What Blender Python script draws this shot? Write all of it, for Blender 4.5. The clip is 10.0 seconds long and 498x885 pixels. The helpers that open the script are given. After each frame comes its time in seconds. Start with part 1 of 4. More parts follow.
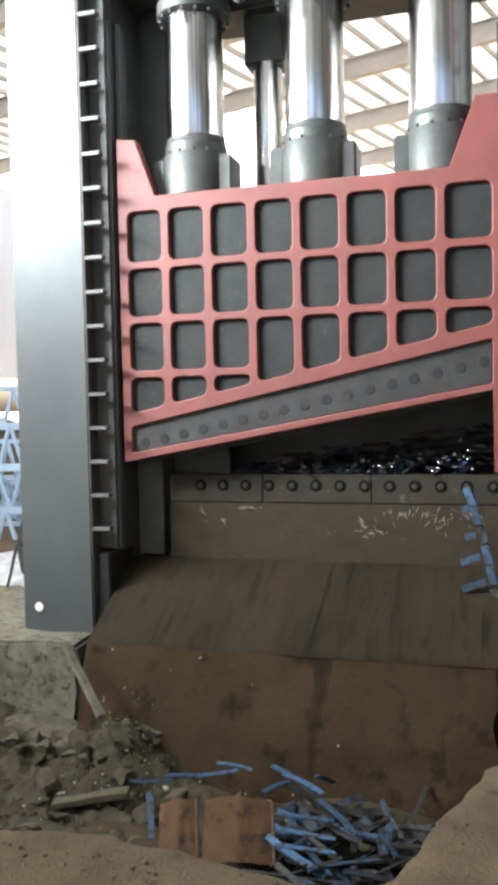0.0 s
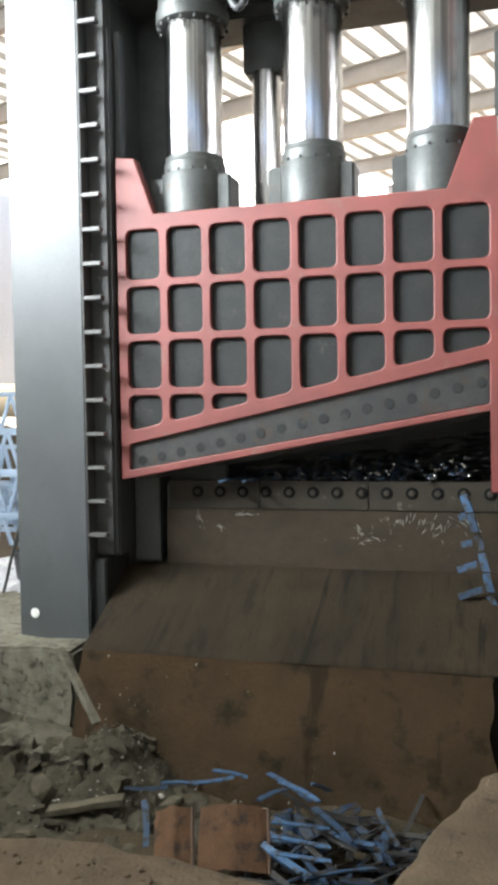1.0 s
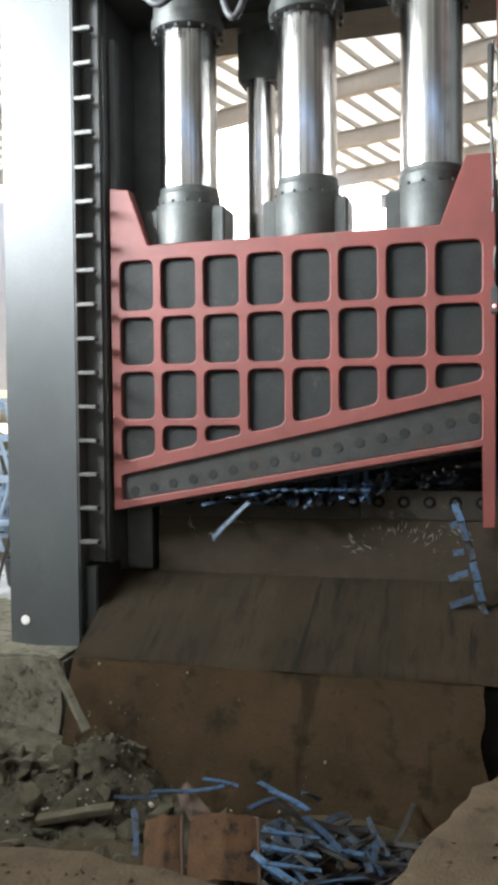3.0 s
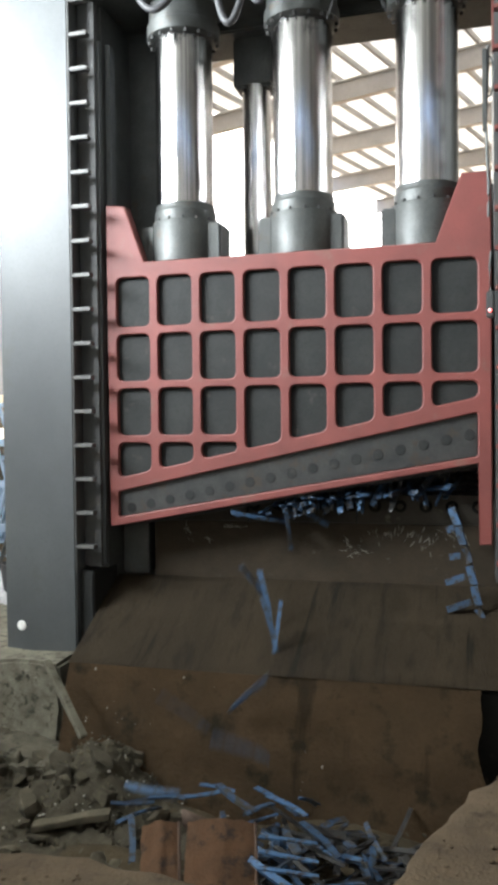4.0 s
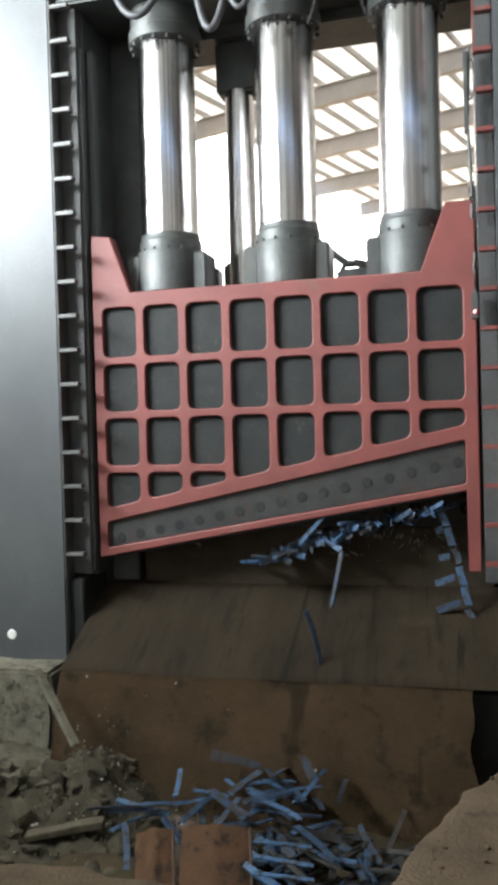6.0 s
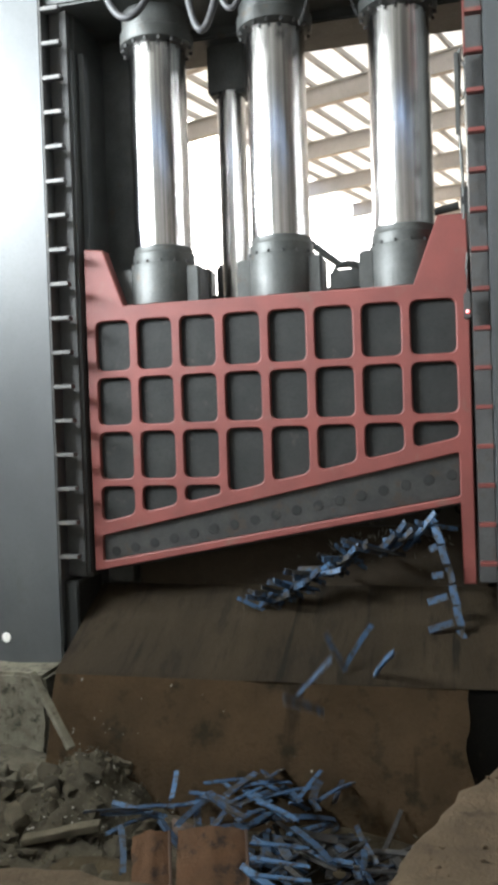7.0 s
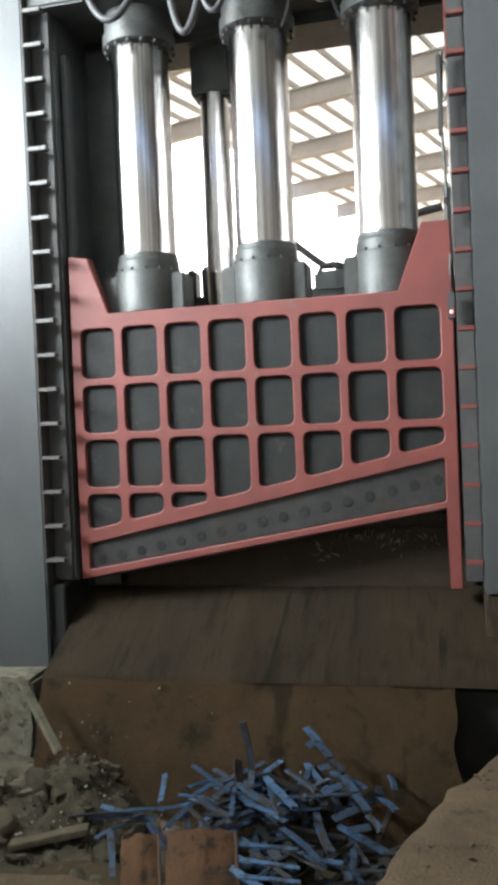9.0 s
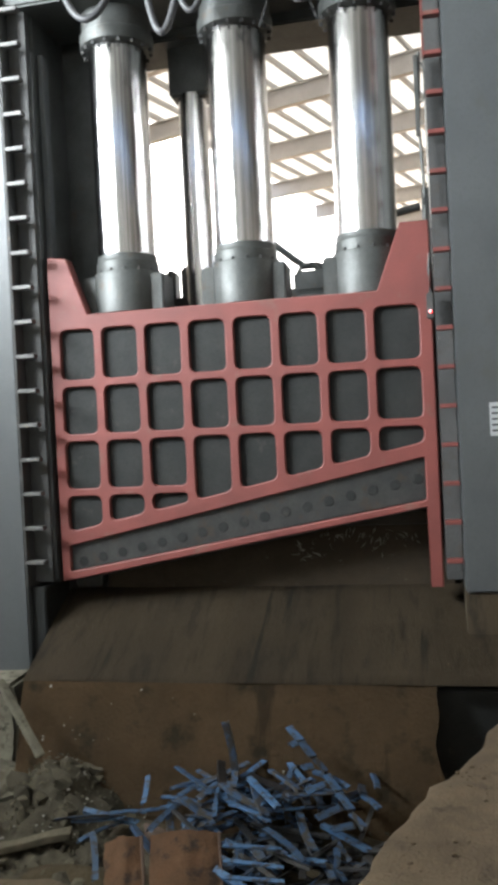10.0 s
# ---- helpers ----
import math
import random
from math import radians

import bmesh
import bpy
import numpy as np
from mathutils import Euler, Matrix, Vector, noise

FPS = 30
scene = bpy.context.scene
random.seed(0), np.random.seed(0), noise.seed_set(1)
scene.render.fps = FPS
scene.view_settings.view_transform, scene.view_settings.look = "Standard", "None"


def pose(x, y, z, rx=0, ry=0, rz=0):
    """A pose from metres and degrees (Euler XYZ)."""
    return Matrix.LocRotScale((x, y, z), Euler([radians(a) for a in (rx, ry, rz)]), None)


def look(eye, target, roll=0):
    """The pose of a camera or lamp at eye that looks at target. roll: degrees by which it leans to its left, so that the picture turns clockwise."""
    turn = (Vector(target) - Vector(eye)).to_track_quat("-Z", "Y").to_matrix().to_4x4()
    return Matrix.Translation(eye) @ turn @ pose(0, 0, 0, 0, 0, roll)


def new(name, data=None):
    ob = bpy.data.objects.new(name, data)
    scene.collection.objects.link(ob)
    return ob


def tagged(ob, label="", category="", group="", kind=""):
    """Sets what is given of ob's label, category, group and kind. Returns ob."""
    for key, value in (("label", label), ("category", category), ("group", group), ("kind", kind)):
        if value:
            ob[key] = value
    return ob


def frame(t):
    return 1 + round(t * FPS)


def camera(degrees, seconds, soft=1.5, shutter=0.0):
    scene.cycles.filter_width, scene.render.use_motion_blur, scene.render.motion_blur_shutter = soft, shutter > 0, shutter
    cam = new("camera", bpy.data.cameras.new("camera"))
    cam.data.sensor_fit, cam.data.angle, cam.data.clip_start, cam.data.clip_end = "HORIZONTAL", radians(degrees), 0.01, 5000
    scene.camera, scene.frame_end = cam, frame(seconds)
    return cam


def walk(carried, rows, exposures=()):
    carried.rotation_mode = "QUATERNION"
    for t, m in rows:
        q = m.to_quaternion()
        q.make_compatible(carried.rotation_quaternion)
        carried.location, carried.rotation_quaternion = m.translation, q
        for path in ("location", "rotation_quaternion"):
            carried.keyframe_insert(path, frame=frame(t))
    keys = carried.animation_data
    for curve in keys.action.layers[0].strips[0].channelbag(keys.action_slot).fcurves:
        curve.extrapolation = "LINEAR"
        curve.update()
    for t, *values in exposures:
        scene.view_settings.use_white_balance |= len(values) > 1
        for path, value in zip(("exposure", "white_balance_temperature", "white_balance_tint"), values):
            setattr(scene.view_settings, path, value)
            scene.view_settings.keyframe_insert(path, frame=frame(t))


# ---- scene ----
cam = camera(33.0, 10.0, soft=4.3, shutter=0.5)
EYE = (1.195, -5.300, 1.60)
TURNS = [(0.0, 16.12, -2.55, 1.19), (0.5, 16.05, -2.31, 1.02), (1.0, 15.94, -2.11, 0.94), (1.5, 15.83, -1.95, 0.80),
         (2.0, 15.66, -1.72, 0.71), (2.5, 15.54, -1.67, 0.63), (4.0, 15.18, -1.30, 0.69), (4.5, 15.03, -1.16, 0.83),
         (5.0, 14.81, -1.09, 1.04), (5.5, 14.61, -1.06, 1.35), (7.0, 13.94, -0.95, 1.96), (7.5, 13.73, -0.94, 2.04),
         (8.0, 13.45, -0.91, 2.19), (8.5, 13.20, -0.89, 2.33), (9.0, 12.98, -0.89, 2.41), (9.5, 12.69, -0.90, 2.56), (9.7, 12.53, -0.91, 2.61), (9.8, 12.42, -0.91, 2.66),
         (10.0, 11.66, -0.93, 2.80)]
walk(cam, [(t, pose(*EYE, 90 + p, r, y)) for t, y, p, r in TURNS], exposures=[(0.0, 3.50, 6100, 4), (1.5, 3.26, 6100, 4), (4.0, 3.06, 6100, 4), (10.0, 3.04, 6100, 4)])

# ---- daylight ----
world = bpy.data.worlds.new("sky")
scene.world = world
world.use_nodes = True
wn = world.node_tree.nodes
sky = wn.new("ShaderNodeTexSky")
sky.sky_type, sky.sun_disc = "NISHITA", False
sky.sun_elevation, sky.sun_rotation = radians(50), radians(-25)
sky.air_density, sky.dust_density, sky.ozone_density = 0.7, 9.0, 0.2
wn["Background"].inputs["Strength"].default_value = 0.15
world.node_tree.links.new(sky.outputs[0], wn["Background"].inputs["Color"])
sun = new("sun", bpy.data.lights.new("sun", "SUN"))
sun.data.energy, sun.data.angle, sun.data.color = 3.5, radians(0.5), (1.0, 0.95, 0.88)
sun.matrix_basis = look((-14, 30, 40), (0, 0, 0))

# added area lamp with no visible source, brightens the machine's upper left front
lite = new("added_front_light", bpy.data.lights.new("added_front_light", "AREA"))
lite.data.shape, lite.data.size, lite.data.size_y, lite.data.energy, lite.data.color = "RECTANGLE", 3.4, 2.0, 330.0, (0.98, 0.98, 1.0)
lite.matrix_basis = look((-5.65, -3.84, 4.95), (-0.7, 0.0, 4.6))


# ---- materials ----
def add_runs(m, colour, fine, cut, x_mid, x_half):
    """Long dark grease runs down a sloping plate, thickest round x_mid."""
    n, k = m.node_tree.nodes, m.node_tree.links
    p = n["Principled BSDF"]
    base = p.inputs["Base Color"].links[0].from_socket
    co = n.new("ShaderNodeTexCoord")
    mp = n.new("ShaderNodeMapping")
    mp.inputs["Scale"].default_value = (fine, 0.9, 0.9)
    mp.inputs["Rotation"].default_value = (0, 0, radians(7))
    k.new(co.outputs["Object"], mp.inputs["Vector"])
    t = n.new("ShaderNodeTexNoise")
    t.inputs["Scale"].default_value, t.inputs["Detail"].default_value, t.inputs["Roughness"].default_value = 1.0, 7.0, 0.6
    k.new(mp.outputs[0], t.inputs["Vector"])
    xyz = n.new("ShaderNodeSeparateXYZ")
    k.new(co.outputs["Object"], xyz.inputs[0])
    off = n.new("ShaderNodeMath")
    off.operation, off.inputs[1].default_value = "SUBTRACT", x_mid
    k.new(xyz.outputs[0], off.inputs[0])
    size = n.new("ShaderNodeMath")
    size.operation = "ABSOLUTE"
    k.new(off.outputs[0], size.inputs[0])
    near = n.new("ShaderNodeMapRange")
    near.interpolation_type = "SMOOTHSTEP"
    near.inputs["From Min"].default_value, near.inputs["From Max"].default_value = 0.0, x_half
    near.inputs["To Min"].default_value, near.inputs["To Max"].default_value = 0.13, 0.0
    k.new(size.outputs[0], near.inputs["Value"])
    add = n.new("ShaderNodeMath")
    k.new(t.outputs["Fac"], add.inputs[0])
    k.new(near.outputs[0], add.inputs[1])
    r = n.new("ShaderNodeMapRange")
    r.inputs["From Min"].default_value, r.inputs["From Max"].default_value, r.inputs["To Max"].default_value = cut, cut + 0.09, 0.85
    k.new(add.outputs[0], r.inputs["Value"])
    x = n.new("ShaderNodeMix")
    x.data_type = "RGBA"
    k.new(r.outputs[0], x.inputs[0])
    k.new(base, x.inputs[6])
    x.inputs[7].default_value = (*colour, 1)
    k.new(x.outputs[2], p.inputs["Base Color"])


def mat(name, a, b, rough=0.6, metal=0.0, scale=6.0, fine=60.0, bump=0.2, stain=None, stain_at=0.6, transl=0.0, vary=0.0, stretch=(1, 1, 1), spec=0.5):
    m = bpy.data.materials.new(name)
    m.use_nodes = True
    n, k = m.node_tree.nodes, m.node_tree.links
    p = n["Principled BSDF"]
    co = n.new("ShaderNodeTexCoord")
    mp = n.new("ShaderNodeMapping")
    mp.inputs["Scale"].default_value = stretch
    k.new(co.outputs["Object"], mp.inputs["Vector"])

    def noise_at(s, d=5.0):
        t = n.new("ShaderNodeTexNoise")
        t.inputs["Scale"].default_value, t.inputs["Detail"].default_value, t.inputs["Roughness"].default_value = s, d, 0.62
        k.new(mp.outputs[0], t.inputs["Vector"])
        return t

    def mix(fac, c1, c2):
        x = n.new("ShaderNodeMix")
        x.data_type = "RGBA"
        k.new(fac, x.inputs[0])
        for i, c in ((6, c1), (7, c2)):
            if isinstance(c, tuple):
                x.inputs[i].default_value = (*c, 1)
            else:
                k.new(c, x.inputs[i])
        return x.outputs[2]

    def ramp(src, lo, hi):
        r = n.new("ShaderNodeMapRange")
        r.inputs["From Min"].default_value, r.inputs["From Max"].default_value = lo, hi
        k.new(src, r.inputs["Value"])
        return r.outputs[0]

    big, small = noise_at(scale), noise_at(fine, 3.0)
    col = mix(ramp(big.outputs["Fac"], 0.35, 0.65), a, b)
    dark = tuple(c * 0.7 for c in a)
    col = mix(ramp(small.outputs["Fac"], 0.5, 0.95), col, dark)
    if stain:
        sp = noise_at(scale * 1.7, 8.0)
        col = mix(ramp(sp.outputs["Fac"], stain_at, stain_at + 0.1), col, stain)
    if vary:
        info = n.new("ShaderNodeObjectInfo")
        v = n.new("ShaderNodeMapRange")
        v.inputs["To Min"].default_value, v.inputs["To Max"].default_value = 1 - vary, 1 + vary * 0.6
        k.new(info.outputs["Random"], v.inputs["Value"])
        h = n.new("ShaderNodeHueSaturation")
        k.new(v.outputs[0], h.inputs["Value"])
        k.new(col, h.inputs["Color"])
        col = h.outputs["Color"]
    k.new(col, p.inputs["Base Color"])
    p.inputs["Metallic"].default_value = metal
    p.inputs["Specular IOR Level"].default_value = spec
    rr = n.new("ShaderNodeMapRange")
    rr.inputs["To Min"].default_value, rr.inputs["To Max"].default_value = max(0.03, rough - 0.12), min(1, rough + 0.12)
    k.new(small.outputs["Fac"], rr.inputs["Value"])
    k.new(rr.outputs[0], p.inputs["Roughness"])
    if bump:
        bp = n.new("ShaderNodeBump")
        bp.inputs["Strength"].default_value, bp.inputs["Distance"].default_value = bump, 0.01
        ad = n.new("ShaderNodeMath")
        k.new(big.outputs["Fac"], ad.inputs[0])
        k.new(small.outputs["Fac"], ad.inputs[1])
        k.new(ad.outputs[0], bp.inputs["Height"])
        k.new(bp.outputs[0], p.inputs["Normal"])
    if transl:
        tr = n.new("ShaderNodeBsdfTranslucent")
        tr.inputs["Color"].default_value = (*b, 1)
        ms = n.new("ShaderNodeMixShader")
        ms.inputs[0].default_value = transl
        k.new(p.outputs[0], ms.inputs[1])
        k.new(tr.outputs[0], ms.inputs[2])
        k.new(ms.outputs[0], n["Material Output"].inputs["Surface"])
    return m


RED = mat("red_paint", (0.175, 0.043, 0.035), (0.132, 0.035, 0.029), 0.55, 0.0, 3, 90, 0.16, (0.14, 0.062, 0.047), 0.57)
CELL = mat("near_black_steel", (0.0115, 0.0125, 0.012), (0.019, 0.020, 0.0185), 0.65, 0.0, 5, 70, 0.2, (0.04, 0.037, 0.032), 0.62, spec=0.3)
GREY = mat("grey_machine_paint", (0.068, 0.073, 0.074), (0.052, 0.056, 0.058), 0.45, 0.0, 2, 60, 0.10, (0.055, 0.058, 0.055), 0.60, stretch=(1, 1, 0.75))
STEEL = mat("worn_blade_steel", (0.034, 0.035, 0.035), (0.054, 0.053, 0.051), 0.5, 0.5, 6, 80, 0.25, (0.05, 0.04, 0.032), 0.56)
DARK = mat("greasy_black_steel", (0.048, 0.051, 0.048), (0.078, 0.081, 0.077), 0.5, 0.3, 5, 60, 0.25, (0.068, 0.055, 0.042), 0.60)
# vertical light and dark bands in the colour imitate streaky reflections
CHROME = mat("chrome", (0.68, 0.67, 0.66), (0.30, 0.295, 0.29), 0.12, 1.0, 55, 150, 0.20, stretch=(1, 1, 0.006))
CHUTE = mat("rusty_chute_plate", (0.048, 0.035, 0.020), (0.036, 0.0265, 0.0155), 0.8, 0.0, 2.4, 50, 0.4, (0.024, 0.018, 0.0115), 0.55, stretch=(2.0, 0.5, 0.5), spec=0.25)
add_runs(CHUTE, (0.013, 0.0105, 0.0075), 11.0, 0.61, 0.52, 0.50)
DIRT = mat("packed_dirt", (0.098, 0.073, 0.046), (0.064, 0.048, 0.031), 0.95, 0.0, 4, 60, 1.0, (0.045, 0.034, 0.022), 0.58, spec=0.15)
PITDIRT = mat("pit_dirt", (0.036, 0.028, 0.016), (0.056, 0.043, 0.025), 0.95, 0.0, 5, 60, 0.9, spec=0.15)
CONC = mat("old_concrete", (0.17, 0.158, 0.12), (0.095, 0.088, 0.066), 0.95, 0.0, 9, 80, 1.0, (0.048, 0.045, 0.033), 0.53, spec=0.15)
FOOT = mat("crumbling_concrete", (0.110, 0.100, 0.074), (0.064, 0.058, 0.042), 0.95, 0.0, 7, 90, 1.0, (0.034, 0.031, 0.023), 0.56, spec=0.15)
STONE = mat("dusty_rubble", (0.090, 0.078, 0.054), (0.052, 0.045, 0.031), 0.95, 0.0, 9, 120, 1.0, (0.105, 0.096, 0.07), 0.62, vary=0.4, spec=0.15)
BLUE = mat("blue_painted_scrap", (0.029, 0.069, 0.142), (0.052, 0.100, 0.172), 0.5, 0.1, 14, 110, 0.2, (0.026, 0.025, 0.025), 0.50, vary=0.6)
DULL = mat("dirty_blue_scrap", (0.016, 0.037, 0.075), (0.032, 0.064, 0.118), 0.6, 0.1, 12, 110, 0.3, (0.026, 0.021, 0.015), 0.44, vary=0.6)
SCRAP = mat("oily_scrap", (0.042, 0.042, 0.041), (0.075, 0.075, 0.073), 0.35, 0.6, 12, 90, 0.3, (0.055, 0.04, 0.028), 0.58, vary=0.5)
RUST = mat("orange_rust", (0.155, 0.079, 0.036), (0.102, 0.054, 0.026), 0.85, 0.1, 6, 80, 0.6, (0.042, 0.027, 0.019), 0.55)
RUSTD = mat("dark_rust_edge", (0.045, 0.027, 0.018), (0.07, 0.038, 0.022), 0.85, 0.1, 9, 80, 0.6)
ROOF = mat("translucent_roof_sheet", (0.74, 0.73, 0.70), (0.80, 0.79, 0.765), 0.6, 0.0, 0.6, 8, 0.0, transl=0.09)
# warm translucent sheet for the bays added behind the camera, tints reflections
BAY = mat("warm_tint_sheet", (0.80, 0.78, 0.74), (0.75, 0.73, 0.69), 0.5, 0.0, 0.6, 8, 0.0, transl=0.75)
# near-black: the shade inside bolt sockets as a flat colour
HOLE = mat("hole_shade_black", (0.007, 0.007, 0.007), (0.012, 0.011, 0.01), 0.9, 0.0, 9, 60, 0.1, spec=0.1)
BEAM = mat("roof_steel", (0.50, 0.49, 0.475), (0.42, 0.41, 0.40), 0.6, 0.0, 1, 20, 0.05)
BLACK = mat("black_rubber", (0.03, 0.03, 0.032), (0.045, 0.045, 0.047), 0.55, 0.0, 6, 60, 0.1)
CARD = mat("pale_wall", (0.55, 0.54, 0.50), (0.48, 0.47, 0.44), 0.8, 0.0, 0.4, 9, 0.05)
PALE = mat("bright_hole_pale", (0.78, 0.77, 0.74), (0.72, 0.71, 0.68), 0.6, 0.0, 9, 60, 0.05)
APRON = mat("earthy_apron_plate", (0.082, 0.053, 0.028), (0.058, 0.039, 0.0215), 0.9, 0.0, 3.0, 45, 0.7, (0.03, 0.0235, 0.0145), 0.57, spec=0.15)
add_runs(APRON, (0.030, 0.021, 0.0125), 6.0, 0.66, 0.30, 0.4)
BLADE = mat("brown_worn_blade", (0.038, 0.031, 0.022), (0.026, 0.022, 0.016), 0.6, 0.2, 7, 80, 0.3, (0.10, 0.09, 0.07), 0.64, spec=0.3)
FACE = mat("scuffed_face_plate", (0.037, 0.026, 0.015), (0.025, 0.0185, 0.011), 0.75, 0.0, 7, 60, 0.35, (0.085, 0.078, 0.06), 0.66, stretch=(1, 1, 1.4), spec=0.25)
LUMPM = mat("dusty_rust", (0.088, 0.058, 0.041), (0.052, 0.034, 0.024), 0.9, 0.0, 8, 80, 0.6)
CHIP = mat("pale_chip", (0.27, 0.255, 0.22), (0.19, 0.18, 0.155), 0.8, 0.0, 9, 60, 0.1)
LABEL = mat("label_plate", (0.45, 0.46, 0.47), (0.40, 0.41, 0.42), 0.5, 0.3, 9, 60, 0.05)


# ---- builders ----
def mesh_of(bm, name, material, smooth=False):
    me = bpy.data.meshes.new(name)
    bm.normal_update()
    bm.to_mesh(me)
    bm.free()
    me.materials.append(material)
    if smooth:
        for f in me.polygons:
            f.use_smooth = True
        me.set_sharp_from_angle(angle=radians(38))
    return me


def part(name, bm, material, parent=None, label="", smooth=True):
    ob = new(name, mesh_of(bm, name, material, smooth))
    if parent:
        ob.parent = parent
    return tagged(ob, label)


def thing(name, label, category, group="", m=None):
    ob = tagged(new(name), label, category, group)
    if m is not None:
        ob.matrix_basis = m
    return ob


def box(x0, x1, y0, y1, z0, z1, bevel=0.006, bm=None):
    bm = bm or bmesh.new()
    m = Matrix.Translation(((x0 + x1) / 2, (y0 + y1) / 2, (z0 + z1) / 2)) @ Matrix.Diagonal((x1 - x0, y1 - y0, z1 - z0, 1))
    vs = bmesh.ops.create_cube(bm, size=1, matrix=m)["verts"]
    if bevel:
        es = list({e for v in vs for e in v.link_edges})
        bmesh.ops.bevel(bm, geom=es, offset=bevel, segments=2, affect="EDGES", clamp_overlap=True)
    return bm


def lathe(profile, n=32, bm=None, at=(0, 0, 0)):
    """Turns (radius, z) pairs round the z axis, with both ends closed."""
    bm = bm or bmesh.new()
    rings = []
    for r, z in profile:
        rings.append([bm.verts.new((at[0] + r * math.cos(2 * math.pi * i / n), at[1] + r * math.sin(2 * math.pi * i / n), at[2] + z)) for i in range(n)])
    for a, b in zip(rings, rings[1:]):
        for i in range(n):
            bm.faces.new((a[i], a[(i + 1) % n], b[(i + 1) % n], b[i]))
    bm.faces.new(list(reversed(rings[0])))
    bm.faces.new(rings[-1])
    return bm


def tube(points, r, n=8, bm=None):
    bm = bm or bmesh.new()
    pts = [Vector(p) for p in points]
    rings = []
    for i, p in enumerate(pts):
        d = (pts[min(i + 1, len(pts) - 1)] - pts[max(i - 1, 0)]).normalized()
        q = d.to_track_quat("Z", "Y")
        rings.append([bm.verts.new(p + q @ Vector((r * math.cos(2 * math.pi * k / n), r * math.sin(2 * math.pi * k / n), 0))) for k in range(n)])
    for a, b in zip(rings, rings[1:]):
        for i in range(n):
            bm.faces.new((a[i], a[(i + 1) % n], b[(i + 1) % n], b[i]))
    bm.faces.new(list(reversed(rings[0])))
    bm.faces.new(rings[-1])
    return bm


def bend(a, b, sag, n=14):
    a, b = Vector(a), Vector(b)
    return [a.lerp(b, i / n) + Vector(sag) * (4 * (i / n) * (1 - i / n)) for i in range(n + 1)]


def hexbolt(x, y, z, r=0.03, h=0.02, bm=None):
    """A bolt head that looks towards -y."""
    bm = bm or bmesh.new()
    vs = bmesh.ops.create_cone(bm, cap_ends=True, segments=14, radius1=r, radius2=r * 0.92, depth=h, matrix=Matrix.Translation((x, y - h / 2, z)) @ Matrix.Rotation(radians(90), 4, "X"))["verts"]
    return bm


def slab(outline, y0, y1, holes=(), bevel=0.006):
    """A plate in the xz plane between y0 and y1, with holes; outlines are (x, z) loops."""
    cu = bpy.data.curves.new("plate", "CURVE")
    cu.dimensions, cu.fill_mode, cu.extrude = "2D", "BOTH", (y1 - y0) / 2 - bevel
    cu.bevel_depth, cu.bevel_resolution = bevel, 1
    cu.offset = -bevel
    for loop in (outline, *holes):
        s = cu.splines.new("POLY")
        s.points.add(len(loop) - 1)
        for pt, (x, z) in zip(s.points, loop):
            pt.co = (x, z, 0, 1)
        s.use_cyclic_u = True
    ob = bpy.data.objects.new("plate", cu)
    scene.collection.objects.link(ob)
    me = bpy.data.meshes.new_from_object(ob.evaluated_get(bpy.context.evaluated_depsgraph_get()))
    bpy.data.objects.remove(ob)
    bm = bmesh.new()
    bm.from_mesh(me)
    bmesh.ops.remove_doubles(bm, verts=bm.verts, dist=0.0004)
    bpy.data.meshes.remove(me)
    bpy.data.curves.remove(cu)
    bmesh.ops.transform(bm, matrix=Matrix.Translation((0, (y0 + y1) / 2, 0)) @ Matrix.Rotation(radians(90), 4, "X"), verts=bm.verts)
    return bm


def rounded(corners, r=0.035, n=4):
    out = []
    c = [Vector(p) for p in corners]
    for i, p in enumerate(c):
        a, b = c[i - 1] - p, c[(i + 1) % len(c)] - p
        d = min(r, a.length * 0.45, b.length * 0.45)
        a, b = p + a.normalized() * d, p + b.normalized() * d
        for k in range(n + 1):
            t = k / n
            out.append(tuple((1 - t) ** 2 * a + 2 * t * (1 - t) * p + t * t * b))
    return out


def rock(seed, r, flat=0.7):
    bm = bmesh.new()
    bmesh.ops.create_icosphere(bm, subdivisions=2, radius=r)
    off = Vector((seed * 3.1, seed * 1.7, seed * 0.9))
    for v in bm.verts:
        k = 1 + 0.55 * noise.noise(v.co * (1.3 / r) + off) + 0.15 * noise.noise(v.co * (4 / r) + off)
        v.co = v.co * k
        v.co.z *= flat
    return bm


def grid_sheet(nx, ny, f):
    """A sheet of nx by ny cells; f gives the place of (u, v) in 0..1."""
    bm = bmesh.new()
    g = [[bm.verts.new(f(i / nx, j / ny)) for i in range(nx + 1)] for j in range(ny + 1)]
    for j in range(ny):
        for i in range(nx):
            bm.faces.new((g[j][i], g[j][i + 1], g[j + 1][i + 1], g[j + 1][i]))
    return bm


# ---- ground with the pit ----
PIT_Z = -0.62


